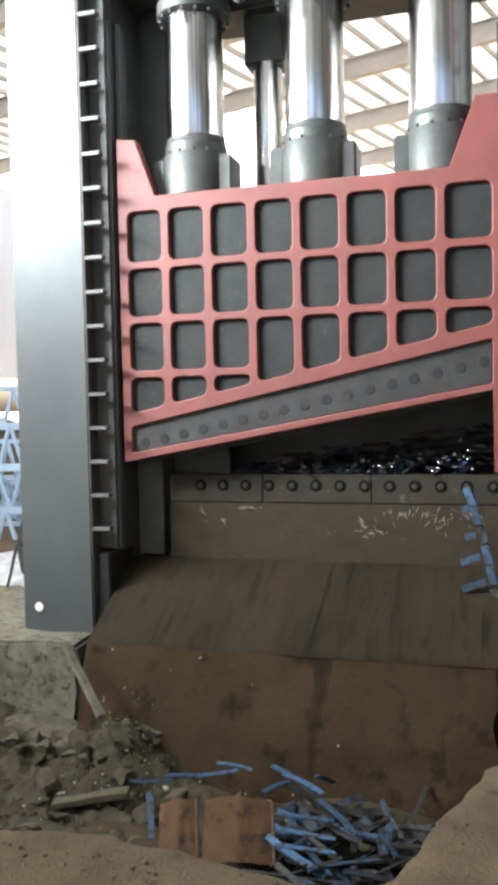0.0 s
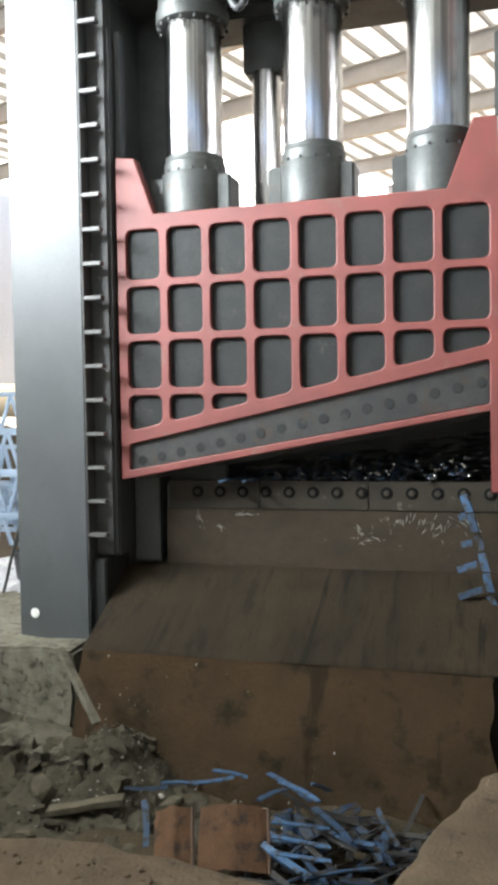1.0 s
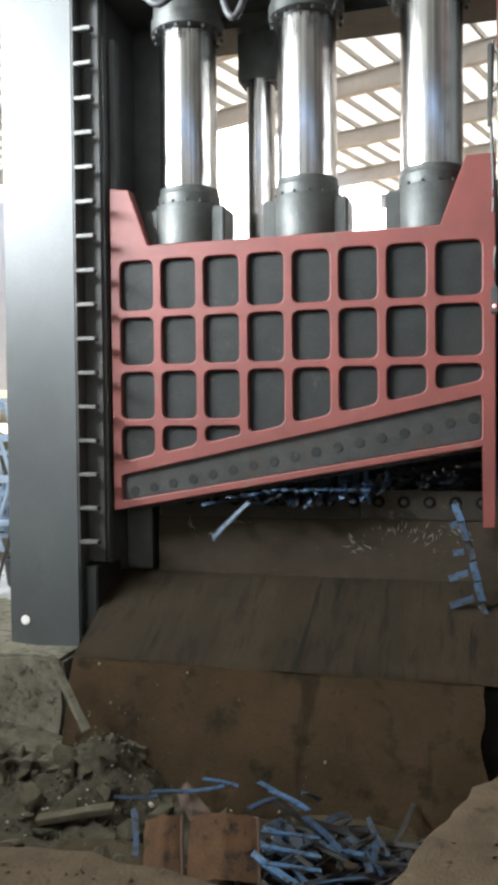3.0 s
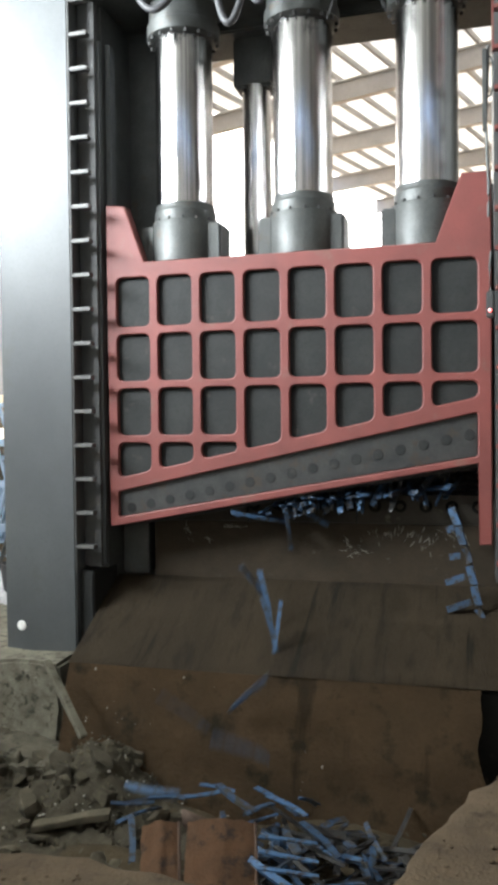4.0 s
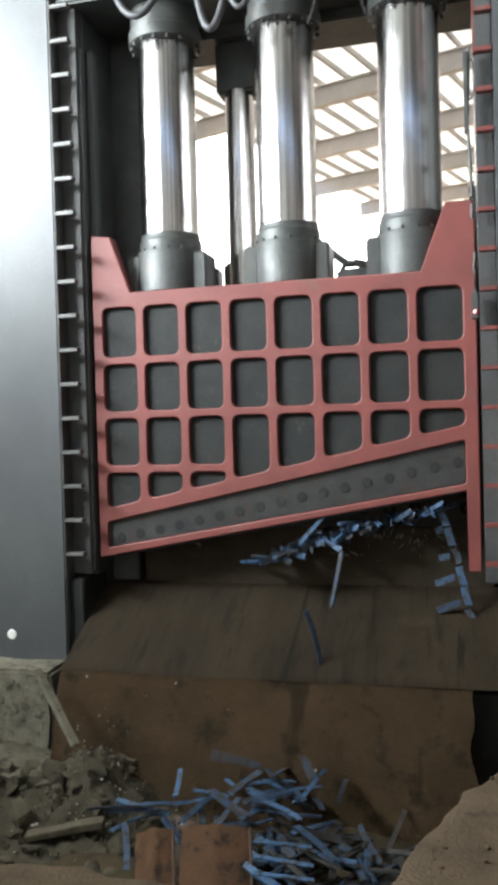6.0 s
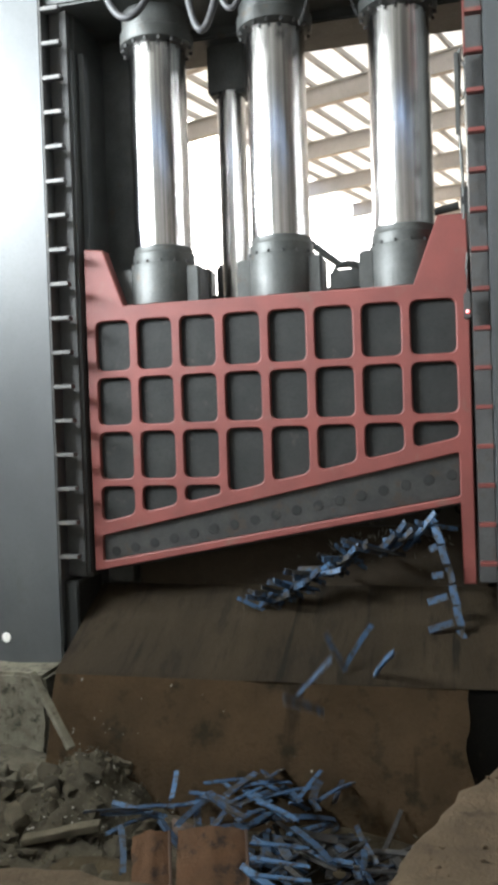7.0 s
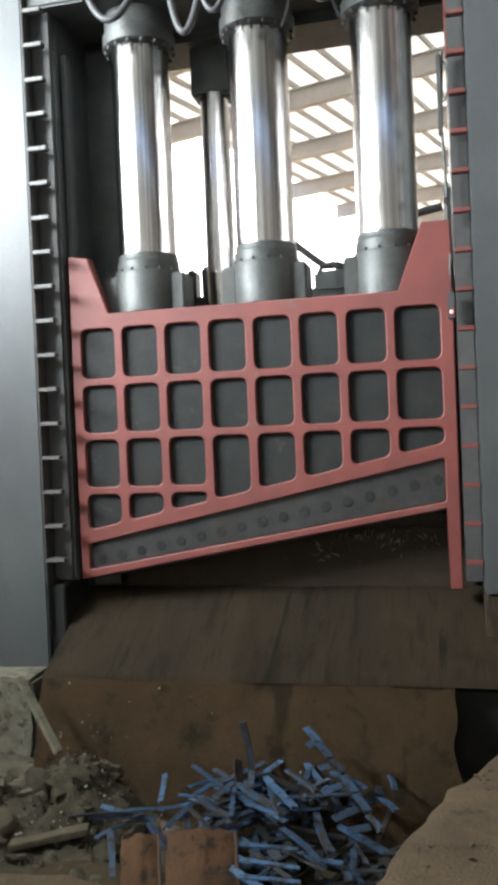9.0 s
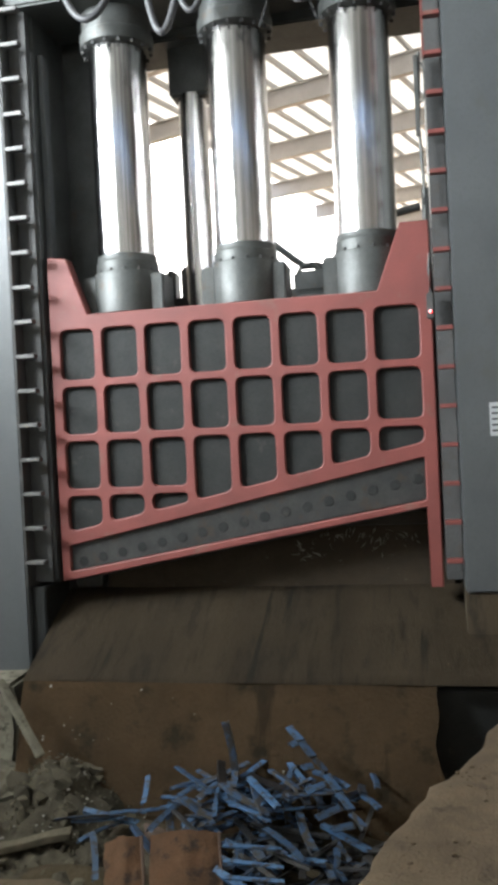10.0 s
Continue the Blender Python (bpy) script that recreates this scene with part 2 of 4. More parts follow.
def ground():
    bm = bmesh.new()
    # pit rim, anticlockwise from the near corner
    rim = [(0.76, -2.63), (0.86, -2.52), (0.97, -2.10), (1.20, -1.53), (1.37, -1.16), (1.53, -0.68), (1.62, -0.30), (1.62, 1.2), (-3.0, 1.2), (-3.0, -0.6),
           (-3.0, -1.6), (-2.6, -2.45), (-0.63, -2.53), (-0.2, -2.47), (0.30, -2.56), (0.64, -2.62)]
    pts = []
    for i, a in enumerate(rim):
        b = rim[(i + 1) % len(rim)]
        a, b = Vector(a), Vector(b)
        n = max(1, int((b - a).length / 0.06)) if min(a.y, b.y) < -0.2 else 2
        for k in range(n):
            p = a.lerp(b, k / n)
            q = Vector((p.x, p.y, 0)) * 6
            p = p + Vector((noise.noise(q), noise.noise(q + Vector((9, 3, 1))))) * 0.035
            pts.append(p)
    rings = []
    c = Vector((0.0, -1.0))
    levels = [(-0.02, PIT_Z - 0.05), (0.0, -0.30), (0.012, -0.05), (0.0, -0.012), (0.02, 0.0), (0.10, 0.004), (0.3, 0.0), (0.8, 0.0), (2.5, 0.0), (8, 0), (60, 0), (900, 0)]
    for out, z in levels:
        ring = []
        for p in pts:
            d = (p - c).normalized()
            q = p + d * out
            lump = noise.noise(Vector((q.x * 2.2, q.y * 2.2, z * 3))) * 0.02 if -0.5 < z and out < 5 else 0
            ring.append(bm.verts.new((q.x, q.y, z + lump)))
        rings.append(ring)
    for a, b in zip(rings, rings[1:]):
        for i in range(len(pts)):
            j = (i + 1) % len(pts)
            bm.faces.new((a[j], a[i], b[i], b[j]))
    bmesh.ops.recalc_face_normals(bm, faces=bm.faces)
    ob = part("ground", bm, DIRT, None, "", True)
    tagged(ob, "packed brown dirt ground broken off round a pit", "ground", kind="structure")
    bm = grid_sheet(60, 60, lambda u, v: Vector((-3.2 + 5.1 * u, -2.8 + 2.6 * v, PIT_Z + 0.09 * noise.noise(Vector((u * 9, v * 9, 0))) + 0.04 * noise.noise(Vector((u * 25, v * 25, 3))))))
    tagged(part("pit_floor", bm, PITDIRT), "dark dirty floor of the scrap pit", "pit floor", kind="structure")


ground()


# ---- hall: roof, beams, far ground wall ----
def hall():
    a = radians(-19)
    turn = Matrix.Translation((EYE[0], EYE[1], 0)) @ Matrix.Rotation(a, 4, "Z")
    H = 11.0
    # the roof is open to the sky past this corner
    EAVE, FAR, NEAR = -15.8, 42.0, 21.3
    nx = 360
    bm = bmesh.new()
    for x_from, x_to, y1 in ((-30, EAVE, NEAR), (EAVE, 30, FAR)):
        row0, row1 = [], []
        n = int(nx * (x_to - x_from) / 60)
        for i in range(n + 1):
            x = x_from + (x_to - x_from) * i / n
            z = H + 0.35 + 0.03 * (1 if i % 4 < 2 else -1)
            row0.append(bm.verts.new((x, -9, z)))
            row1.append(bm.verts.new((x, y1, z)))
        for i in range(n):
            bm.faces.new((row0[i], row1[i], row1[i + 1], row0[i + 1]))
    ob = part("ceiling", bm, ROOF, None, "", False)
    ob.matrix_basis = turn
    tagged(ob, "pale translucent corrugated hall roof sheets", "roof", kind="structure")
    bm = bmesh.new()
    for k in range(13):
        y = -6.8 + 4.0 * k
        for z0, z1, w in ((H - 0.42, H - 0.38, 0.11), (H - 0.38, H + 0.10, 0.02), (H + 0.10, H + 0.14, 0.11)):
            box(-30 if y < NEAR else EAVE, 30, y - w, y + w, z0, z1, 0, bm)
    ob = part("roof_beams", bm, BEAM, None, "", False)
    ob.matrix_basis = turn
    tagged(ob, "grey steel roof beams under the hall roof", "beam", kind="structure")
    bm = bmesh.new()
    for k in range(70):
        x = -28 + 0.8 * k
        box(x - 0.03, x + 0.03, -9, NEAR if x < EAVE else FAR, H + 0.145, H + 0.31, 0, bm)
    ob = part("purlins", bm, BEAM, None, "", False)
    ob.matrix_basis = turn
    tagged(ob, "thin grey purlins under the roof sheets", "purlin", kind="structure")
    # side walls, far from the machine
    for nm, x0, x1 in (("wall_west", -30.2, -30.0), ("wall_east", 30.0, 30.2)):
        ob = part(nm, box(x0, x1, -9, 33, 3.0, H + 0.3, 0), CARD, None, "", False)
        ob.matrix_basis = turn
        tagged(ob, "pale sheet-metal side wall of the hall", "wall", kind="structure")
    # unseen wall added behind the camera to keep light off the pit
    tagged(part("wall_south", box(-16, 16, -7.2, -7.0, 0, 4.2, 0), CARD, None, "", False), "added unseen wall that keeps light off the lower front", "wall", kind="structure")
    # unseen posts added so that the chrome rods reflect streaks
    for k in range(20):
        x = -15.2 + 1.6 * k
        tagged(part("wall_south_post", box(x - 0.2, x + 0.2, -7.2, -7.0, 4.2, 6.0, 0), CARD, None, "", False), "added unseen post that breaks up the rod reflections", "wall post", "wall posts", kind="structure")
    # unseen sheets added to take the blue out of the rod reflections
    tagged(part("wall_south_sheets", box(-16, 16, -7.16, -7.13, 4.2, 6.0, 0), BAY, None, "", False), "added unseen warm translucent sheets that tint the rod reflections", "wall sheet", kind="structure")
    # unseen wall added square to the lamp; its sill cuts the light low down
    yard = look((-4.78, -3.16, 0.0), (-0.7, 0.0, 0.0)) @ Matrix.Rotation(radians(-90), 4, "X")
    bm = bmesh.new()
    for x0, x1, z0, z1 in ((-3.2, -1.6, 0, 6.0), (1.6, 2.2, 0, 6.0), (-1.6, 1.6, 0, 4.0), (-1.6, 1.6, 5.92, 6.0)):
        box(x0, x1, 0.05, 0.2, z0, z1, 0, bm)
    ob = part("wall_yard", bm, CARD, None, "", False)
    ob.matrix_basis = yard
    tagged(ob, "added unseen wall whose opening shapes the added lamp light", "wall", kind="structure")
    # low sheet over the near side, added out of view to block overhead light
    bm = box(-16, 16, -6.4, -0.3, 6.0, 6.08, 0)
    tagged(part("ceiling_canopy", bm, CARD, None, "", False), "added unseen pale sheet that blocks light from above", "canopy", kind="structure")


hall()

# ---- the shear's fixed frame ----
FRONT = -0.17


def frame_of_shear():
    g = thing("gantry_shear", "grey painted steel gantry frame of a scrap shear", "machine frame")
    for side, x0, x1 in ((-0.06, -1.95, -1.412), (0.56, 1.405, 2.15)):
        part("column", box(x0, x1, FRONT, 0.9, side, 5.4, 0.012), GREY, g, "grey painted box column")
    # guide channels beside the slide
    for x0, x1 in ((-1.412, -1.262), (1.30, 1.405)):
        part("guide", box(x0, x1, 0.02, 0.55, 0.62, 5.0, 0.004), DARK, g, "dark steel guide")
    part("guide", box(1.255, 1.302, 0.28, 0.55, 0.62, 3.1, 0.004), DARK, g, "dark steel guide")
    part("guide_rail", box(-1.302, -1.262, -0.02, 0.019, 0.65, 4.2, 0.004), GREY, g, "pale guide rail")
    part("guide_rail", box(-1.255, -1.215, 0.06, 0.14, 2.2, 4.2, 0.004), GREY, g, "pale guide rail")
    part("rear_panel", box(-1.261, -0.64, 0.50, 0.56, 0.6, 4.5, 0.004), DARK, g, "dark rear plate")
    part("crossbeam", box(-1.412, 1.405, 0.50, 0.95, 4.38, 5.4, 0.015), DARK, g, "dark greasy crossbeam")
    part("front_beam", box(-1.412, 1.405, -0.12, 0.499, 4.45, 5.4, 0.015), DARK, g, "dark front beam")
    for x in RODS:
        bm = lathe([(0.235, 4.22), (0.25, 4.23), (0.25, 4.31), (0.235, 4.32), (0.235, 4.46)], 40, None, (x, ROD_Y, 0))
        gl = part("gland", bm, DARK, g, "dark bolted cylinder gland")
        for k in range(16):
            a = 2 * math.pi * k / 16
            part("gland_bolt", lathe([(0.013, 4.20), (0.013, 4.235)], 6, None, (x + 0.232 * math.cos(a), ROD_Y + 0.232 * math.sin(a), 0)), STEEL, gl, "", False)
    # hold-down cylinder behind the slide, and the dark hold-down plate under it
    part("press_barrel", box(-0.50, -0.20, 0.62, 0.86, 4.03, 4.40, 0.02), DARK, g, "dark hold-down cylinder head")
    part("press_rod", lathe([(0.105, 2.3), (0.105, 4.05)], 32, None, (-0.35, 0.72, 0)), CHROME, g, "thin chrome hold-down rod")
    part("press_plate", box(-1.25, 1.30, 0.98, 1.10, 1.10, 2.64, 0.01), DARK, g, "dark hold-down plate")
    for x0, x1, z1 in ((-0.70, -0.62, 2.85), (-0.575, -0.41, 2.87), (-0.405, -0.29, 2.94), (0.30, 0.545, 2.76), (0.60, 0.70, 2.84)):
        part("bracket", box(x0, x1, 0.95, 1.12, 2.60, z1, 0.02), DARK, g, "dark hold-down bracket")
    part("feed_pipe", tube([(0.02, 0.98, 3.06), (0.16, 0.98, 2.98), (0.30, 0.98, 2.86), (0.38, 1.0, 2.80), (0.47, 1.02, 2.805), (0.55, 1.03, 2.78), (0.58, 1.03, 2.62)], 0.028, 10), DARK, g, "dark bent oil pipe")
    part("feed_pipe", tube([(0.33, 1.0, 2.74), (0.36, 0.99, 2.80), (0.44, 0.98, 2.81), (0.50, 0.99, 2.75)], 0.02, 8), DARK, g, "dark bent oil pipe")
    part("feed_pipe", tube([(0.75, 1.0, 2.62), (1.0, 0.98, 3.10), (1.12, 0.97, 3.13), (1.25, 0.96, 3.15)], 0.03, 8), DARK, g, "dark bent oil pipe")
    part("base_block", box(1.405, 2.15, FRONT + 0.02, 0.9, -0.05, 0.56, 0.01), CHUTE, g, "brown dirty base block")
    # pale disc: daylight seen through a round hole, put into its colour
    pl = part("plug", lathe([(0.032, 0), (0.034, 0.004), (0.03, 0.008), (0.012, 0.009), (0.012, 0.007)], 20), PALE, g, "pale disc standing for a round hole with daylight behind")
    pl.matrix_basis = pose(-1.828, FRONT, 0.234, 90, 0, 0)
    lb = part("label_plate", box(1.583, 1.665, FRONT - 0.004, FRONT, 1.488, 1.686, 0.002), LABEL, g, "small grey label plate")
    for k in range(5):
        part("label_line", box(1.595, 1.655 - 0.012 * (k % 3), FRONT - 0.006, FRONT - 0.0035, 1.65 - 0.034 * k, 1.662 - 0.034 * k, 0), BLACK, lb, "", False)
    return g


RODS, ROD_Y, ROD_R = (-0.743, 0.087, 0.897), 0.24, 0.196
frame_of_shear()


# ---- the moving slide ----
def slide():
    g = thing("shear_slide", "red painted shear slide with dark pockets and a slanted blade", "shear slide")
    L, R = -1.235, 1.283

    def low(x, off=0.0):
        return 0.862 + off + (x + 1.2) * 0.2135
    ribs = [-0.9 + 0.3 * i for i in range(7)]
    edges = [-1.168 - 0.03] + ribs + [1.205 + 0.03]
    rows = [2.345, 1.961, 1.594, 1.227]
    holes, h, hz = [], 0.029, 0.025
    for c in range(8):
        x0, x1 = edges[c] + h, edges[c + 1] - h
        if c == 0:
            x0 = -1.168
        if c == 7:
            x1 = 1.203
        r = 0
        while r < 4:
            z1 = rows[r] - hz
            z0 = rows[r + 1] + hz if r < 3 else -1
            b0, b1 = low(x0, 0.094), low(x1, 0.094)
            nxt = rows[r + 1] - h - (b0 + b1) / 2 if r < 3 else -1
            if r == 3 or nxt < 0.05:
                holes.append(rounded([(x0, z1), (x0, b0), (x1, b1), (x1, z1)], 0.05))
                break
            holes.append(rounded([(x0, z1), (x0, z0), (x1, z0), (x1, z1)], 0.05))
            r += 1
    band = [(-1.172, low(-1.172)), (-1.172, 0.693), (1.20, 1.105), (1.20, low(1.20))]
    holes.append(rounded(band, 0.02, 3))
    out = [(L, 2.815), (L, 0.63), (-1.18, 0.635), (1.20, 1.065), (1.205, 0.565), (R, 0.565), (R, 2.83), (1.11, 2.83), (0.955, 2.42), (-0.966, 2.42), (-1.10, 2.80)]
    part("front_plate", slab(out, 0.0, 0.11, holes, 0.008), RED, g, "red painted plate with rounded pockets", False)
    # shallow pockets; their darkness is in the back's colour, not in the depth
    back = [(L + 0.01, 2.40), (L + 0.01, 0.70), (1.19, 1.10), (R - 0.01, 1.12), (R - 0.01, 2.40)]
    part("back_plate", slab(back, 0.036, 0.26, (), 0.004), CELL, g, "near-black pocket backs", False)
    part("blade_seat", slab([(p[0], p[1]) for p in [(-1.188, low(-1.188) - 0.002), (-1.188, 0.692), (1.198, 1.107), (1.198, low(1.198) - 0.002)]], 0.030, 0.13, (), 0.004), STEEL, g, "dark worn blade seat", False)
    # thin dark discs; the shade in recessed bolt holes is their colour
    for i in range(17):
        x = -1.09 + 0.14 * i
        part("bolt_hole", hexbolt(x, 0.030, low(x) - 0.128, 0.034, 0.003), CELL, g, "", False)
    part("blade", slab([(-1.2, 0.60), (1.2, 1.03), (1.2, 1.2), (-1.2, 0.80)], 0.20, 0.262, (), 0.003), STEEL, g, "worn steel blade", False)
    for x in RODS:
        bm = lathe([(ROD_R, 2.81), (ROD_R, 5.2)], 48, None, (x, ROD_Y, 0))
        part("piston_rod", bm, CHROME, g, "polished chrome piston rod")
        bm = lathe([(0.228, 2.425), (0.228, 2.69), (0.222, 2.70), (0.212, 2.702), (0.212, 2.77), (0.204, 2.78), (0.202, 2.815), (0.195, 2.82)], 40, None, (x, ROD_Y, 0))
        seat = part("rod_seat", bm, DARK, g, "dark greasy flanged rod seat")
        for k in range(14):
            a = 2 * math.pi * k / 14
            part("seat_bolt", lathe([(0.009, 2.70), (0.009, 2.718)], 6, None, (x + 0.217 * math.cos(a), ROD_Y + 0.217 * math.sin(a), 0)), STEEL, seat, "", False)
        for sx in (-1, 1):
            part("clamp", box(x + sx * 0.235 - 0.05, x + sx * 0.235 + 0.05, 0.12, 0.36, 2.405, 2.68, 0.012), DARK, g)
    part("deck", box(-0.96, 0.95, 0.115, 0.50, 2.30, 2.41, 0.006), DARK, g)
    for x in (-1.03, 1.06):
        part("lug", box(x - 0.06, x + 0.06, 0.115, 0.25, 2.40, 2.60, 0.01), DARK, g)
    return g


SLIDE = slide()


# ---- lower blade and chute ----
def lower():
    g = thing("blade_bed", "dark steel blade bed with a bolted lower blade", "blade bed")
    y = 0.28
    part("bed", box(-1.02, 1.36, y + 0.01, 1.5, 0.40, 1.10, 0.008), DARK, g)
    xs = [-1.0, -0.33, 0.42, 1.35]
    for a, b in zip(xs, xs[1:]):
        part("lower_blade", box(a + 0.003, b - 0.003, y - 0.01, y + 0.10, 0.93, 1.12, 0.004), BLADE, g, "worn lower blade length")
    # raised black discs whose colour stands for the shade inside the sockets
    for i in range(13):
        x = -0.78 + 0.165 * i
        hole = part("bolt_socket", lathe([(0.041, 0), (0.041, 0.003), (0.036, 0.006), (0.033, 0.0045)], 18), HOLE, g, "black disc coloured like the shade in a bolt socket", False)
        hole.matrix_basis = pose(x, y - 0.010, 1.045, 90, 0, 0)
        part("bolt_head", lathe([(0.022, 0.004), (0.022, 0.011), (0.016, 0.014)], 6), BLADE, hole, "worn bolt head", False)
    part("face_plate", box(-1.02, 1.36, y - 0.004, y + 0.06, 0.40, 0.925, 0.004), FACE, g, "brown scratched face plate")
    rs = random.Random(44)
    for cx, cz, wx, wz, n, lean in ((-0.445, 0.888, 0.085, 0.008, 16, 0), (-0.77, 0.84, 0.05, 0.05, 12, 65), (-0.62, 0.80, 0.03, 0.03, 6, 40), (0.36, 0.79, 0.03, 0.03, 12, 48), (0.44, 0.74, 0.10, 0.03, 14, 12), (0.60, 0.86, 0.14, 0.04, 26, 100), (0.85, 0.83, 0.12, 0.06, 20, 110), (1.08, 0.84, 0.1, 0.06, 12, 60)):
        for k in range(n):
            w = rs.choice((0.0012, 0.0018, 0.003))
            ln = rs.uniform(0.008, 0.034)
            bm = bmesh.new()
            vs = [bm.verts.new(p) for p in ((-ln, 0, 0), (-ln * 0.2, 0, -w), (ln, 0, w * 0.3), (ln * 0.1, 0, w), (-ln, 0.004, 0), (ln, 0.004, 0))]
            for f in ((0, 1, 2, 3), (0, 4, 1), (1, 4, 5), (1, 5, 2), (2, 5, 3), (3, 5, 4), (3, 4, 0)):
                bm.faces.new([vs[q] for q in f])
            part("scratch", bm, CHIP, g, "", False).matrix_basis = pose(cx + rs.gauss(0, wx * 0.5), y - 0.0055, min(0.918, cz + rs.gauss(0, wz * 0.6)), 0, lean + rs.gauss(0, 22), 0)
    part("rear_block", box(-1.368, -1.03, 0.56, 1.5, 0.40, 1.9, 0.006), DARK, g)
    part("rear_block", box(1.361, 1.404, 0.56, 1.5, 0.40, 2.0, 0.004), DARK, g)
    part("side_post", box(-1.25, -1.06, 0.25, 0.5, 0.55, 1.25, 0.006), DARK, g, "dark side post")
    c = thing("scrap_chute", "brown rusty steel chute plate below the blade", "chute")
    # upper sloping plates
    xs = [-1.30, -0.05, 0.62, 2.3]
    for i, (a, b) in enumerate(zip(xs, xs[1:])):
        bm = grid_sheet(12, 12, lambda u, v: Vector((a + (b - a - 0.0006) * u, 0.275 - 0.80 * v, 0.53 + 0.003 * i - 0.42 * v + 0.014 * noise.noise(Vector((1.6 * (a + (b - a) * u), v * 2, 1))))))
        bmesh.ops.solidify(bm, geom=bm.faces[:], thickness=0.02)
        part("slope_plate", bm, CHUTE, c, "brown worn sloping plate")
    bm = grid_sheet(40, 16, lambda u, v: Vector((-1.29 + (2.50 + 0.09 * noise.noise(Vector((v * 4, 3, 1)))) * u, -0.522 - 0.28 * v + 0.02 * noise.noise(Vector((u * 6, v * 3, 2))), 0.112 - 0.78 * v + 0.03 * min(1, 5 * v) * noise.noise(Vector((u * 8, v * 5, 7))))))
    bmesh.ops.solidify(bm, geom=bm.faces[:], thickness=0.02)
    part("apron_plate", bm, APRON, c, "reddish brown dirty lower apron")
    # filler block; the shade of the recess beside the chute is its colour
    part("side_block", box(-1.42, -1.31, -0.12, 0.27, -0.5, 0.615, 0.01), CELL, c, "near-black side block with the shade of the recess in its colour")
    # boxes under the plates, coloured near-black for the shade of the gap
    part("chute_body", box(-1.30, 2.3, 0.0, 0.27, -0.6, 0.30, 0.01), CELL, c, "near-black box under the chute with the shade of the gap in its colour")
    part("chute_body", box(-1.30, 2.3, -0.40, 0.0, -0.6, 0.06, 0.01), CELL, c, "near-black box under the chute with the shade of the gap in its colour")


lower()


# ---- ladders, switch, hoses ----
def ladder(x0, x1, z0, z1, step, anchor, material, label, red_stile):
    g = thing("ladder", label, "ladder")
    y0 = FRONT + 0.005
    part("stile", box(x0 - 0.012, x0, y0, y0 + 0.05, 3.75 if red_stile else z0, z1, 0.003), material, g)
    k = math.ceil((z0 - anchor) / step)
    while anchor + k * step < z1:
        z = anchor + k * step
        part("rung", box(x0, x1 - 0.002, y0, y0 + 0.06, z - 0.012, z + 0.014, 0.004), material, g)
        k += 1
    for zz in (z0 + 0.02,):
        part("back_plate", box(x0, x1 - 0.002, y0 + 0.12, y0 + 0.18, zz, z1, 0.003), GREYD, g, "dull grey back plate")
    return g


GREYD = mat("dull_grey_paint", (0.046, 0.046, 0.045), (0.066, 0.066, 0.064), 0.6, 0.1, 4, 60, 0.15, (0.05, 0.042, 0.034), 0.58)
GREYL = mat("light_worn_rung", (0.11, 0.108, 0.103), (0.08, 0.079, 0.075), 0.5, 0.2, 9, 70, 0.15, (0.2, 0.16, 0.13), 0.62)
ladder(-1.410, -1.280, 0.62, 5.0, 0.2275, 1.92, GREYL, "dull grey steel ladder set in the frame", False)
ladder(1.302, 1.403, 0.60, 5.0, 0.2325, 2.144, RED, "red painted steel ladder set in the frame", True)

LED = bpy.data.materials.new("red_led")
LED.use_nodes = True
LED.node_tree.nodes["Principled BSDF"].inputs["Emission Color"].default_value = (1, 0.02, 0.02, 1)
LED.node_tree.nodes["Principled BSDF"].inputs["Emission Strength"].default_value = 0.35

sw = thing("limit_switch", "small dark limit switch with a red light", "switch")
part("switch_body", box(1.250, 1.296, -0.16, -0.09, 2.205, 2.36, 0.008), GREYD, sw)
part("indicator", lathe([(0.011, 0), (0.011, 0.008), (0.006, 0.012)], 12), LED, sw, "glowing red indicator").matrix_basis = pose(1.272, -0.16, 2.245, 90, 0, 0)
part("switch_arm", tube([(1.275, -0.12, 2.36), (1.27, -0.12, 2.5), (1.28, -0.12, 2.6)], 0.007), DARK, sw)

pipe = thing("guide_cable", "dark cable with a clamp hanging by the ladder", "cable")
part("cable", tube([(1.262 + 0.006 * math.sin(z * 7), -0.12, z) for z in np.linspace(2.80, 3.80, 24)], 0.009), DARK, pipe)
part("clamp", box(1.235, 1.262, -0.135, -0.105, 3.30, 3.78, 0.004), DARK, pipe)
part("loop", tube([(1.27 + 0.03 * math.sin(a), -0.12, 3.62 + 0.12 * math.cos(a)) for a in np.linspace(0, 2 * math.pi, 20)], 0.005), DARK, pipe)


def hose(a, b, sag, r=0.028):
    g = thing("hydraulic_hose", "black greasy hydraulic hose under the crossbeam", "hose", "hydraulic hoses")
    part("tube", tube(bend(a, b, sag), r, 10), BLACK, g)
    for e in (a, b):
        part("fitting", lathe([(r * 1.5, -0.03), (r * 1.5, 0.05)], 6, None, e), STEEL, g, "", False)


hose((0.15, -0.16, 4.46), (0.44, -0.16, 4.46), (0, -0.05, -0.20), 0.024)
hose((-0.40, -0.16, 4.46), (-0.17, -0.16, 4.46), (0, -0.05, -0.36), 0.024)
hose((-0.20, -0.20, 4.46), (0.02, -0.20, 4.46), (0, -0.02, -0.26), 0.02)
hose((0.45, -0.15, 4.46), (0.72, -0.15, 4.46), (0, -0.04, -0.28), 0.02)
hose((-0.95, -0.15, 4.46), (-0.62, -0.15, 4.46), (0, -0.04, -0.2), 0.024)
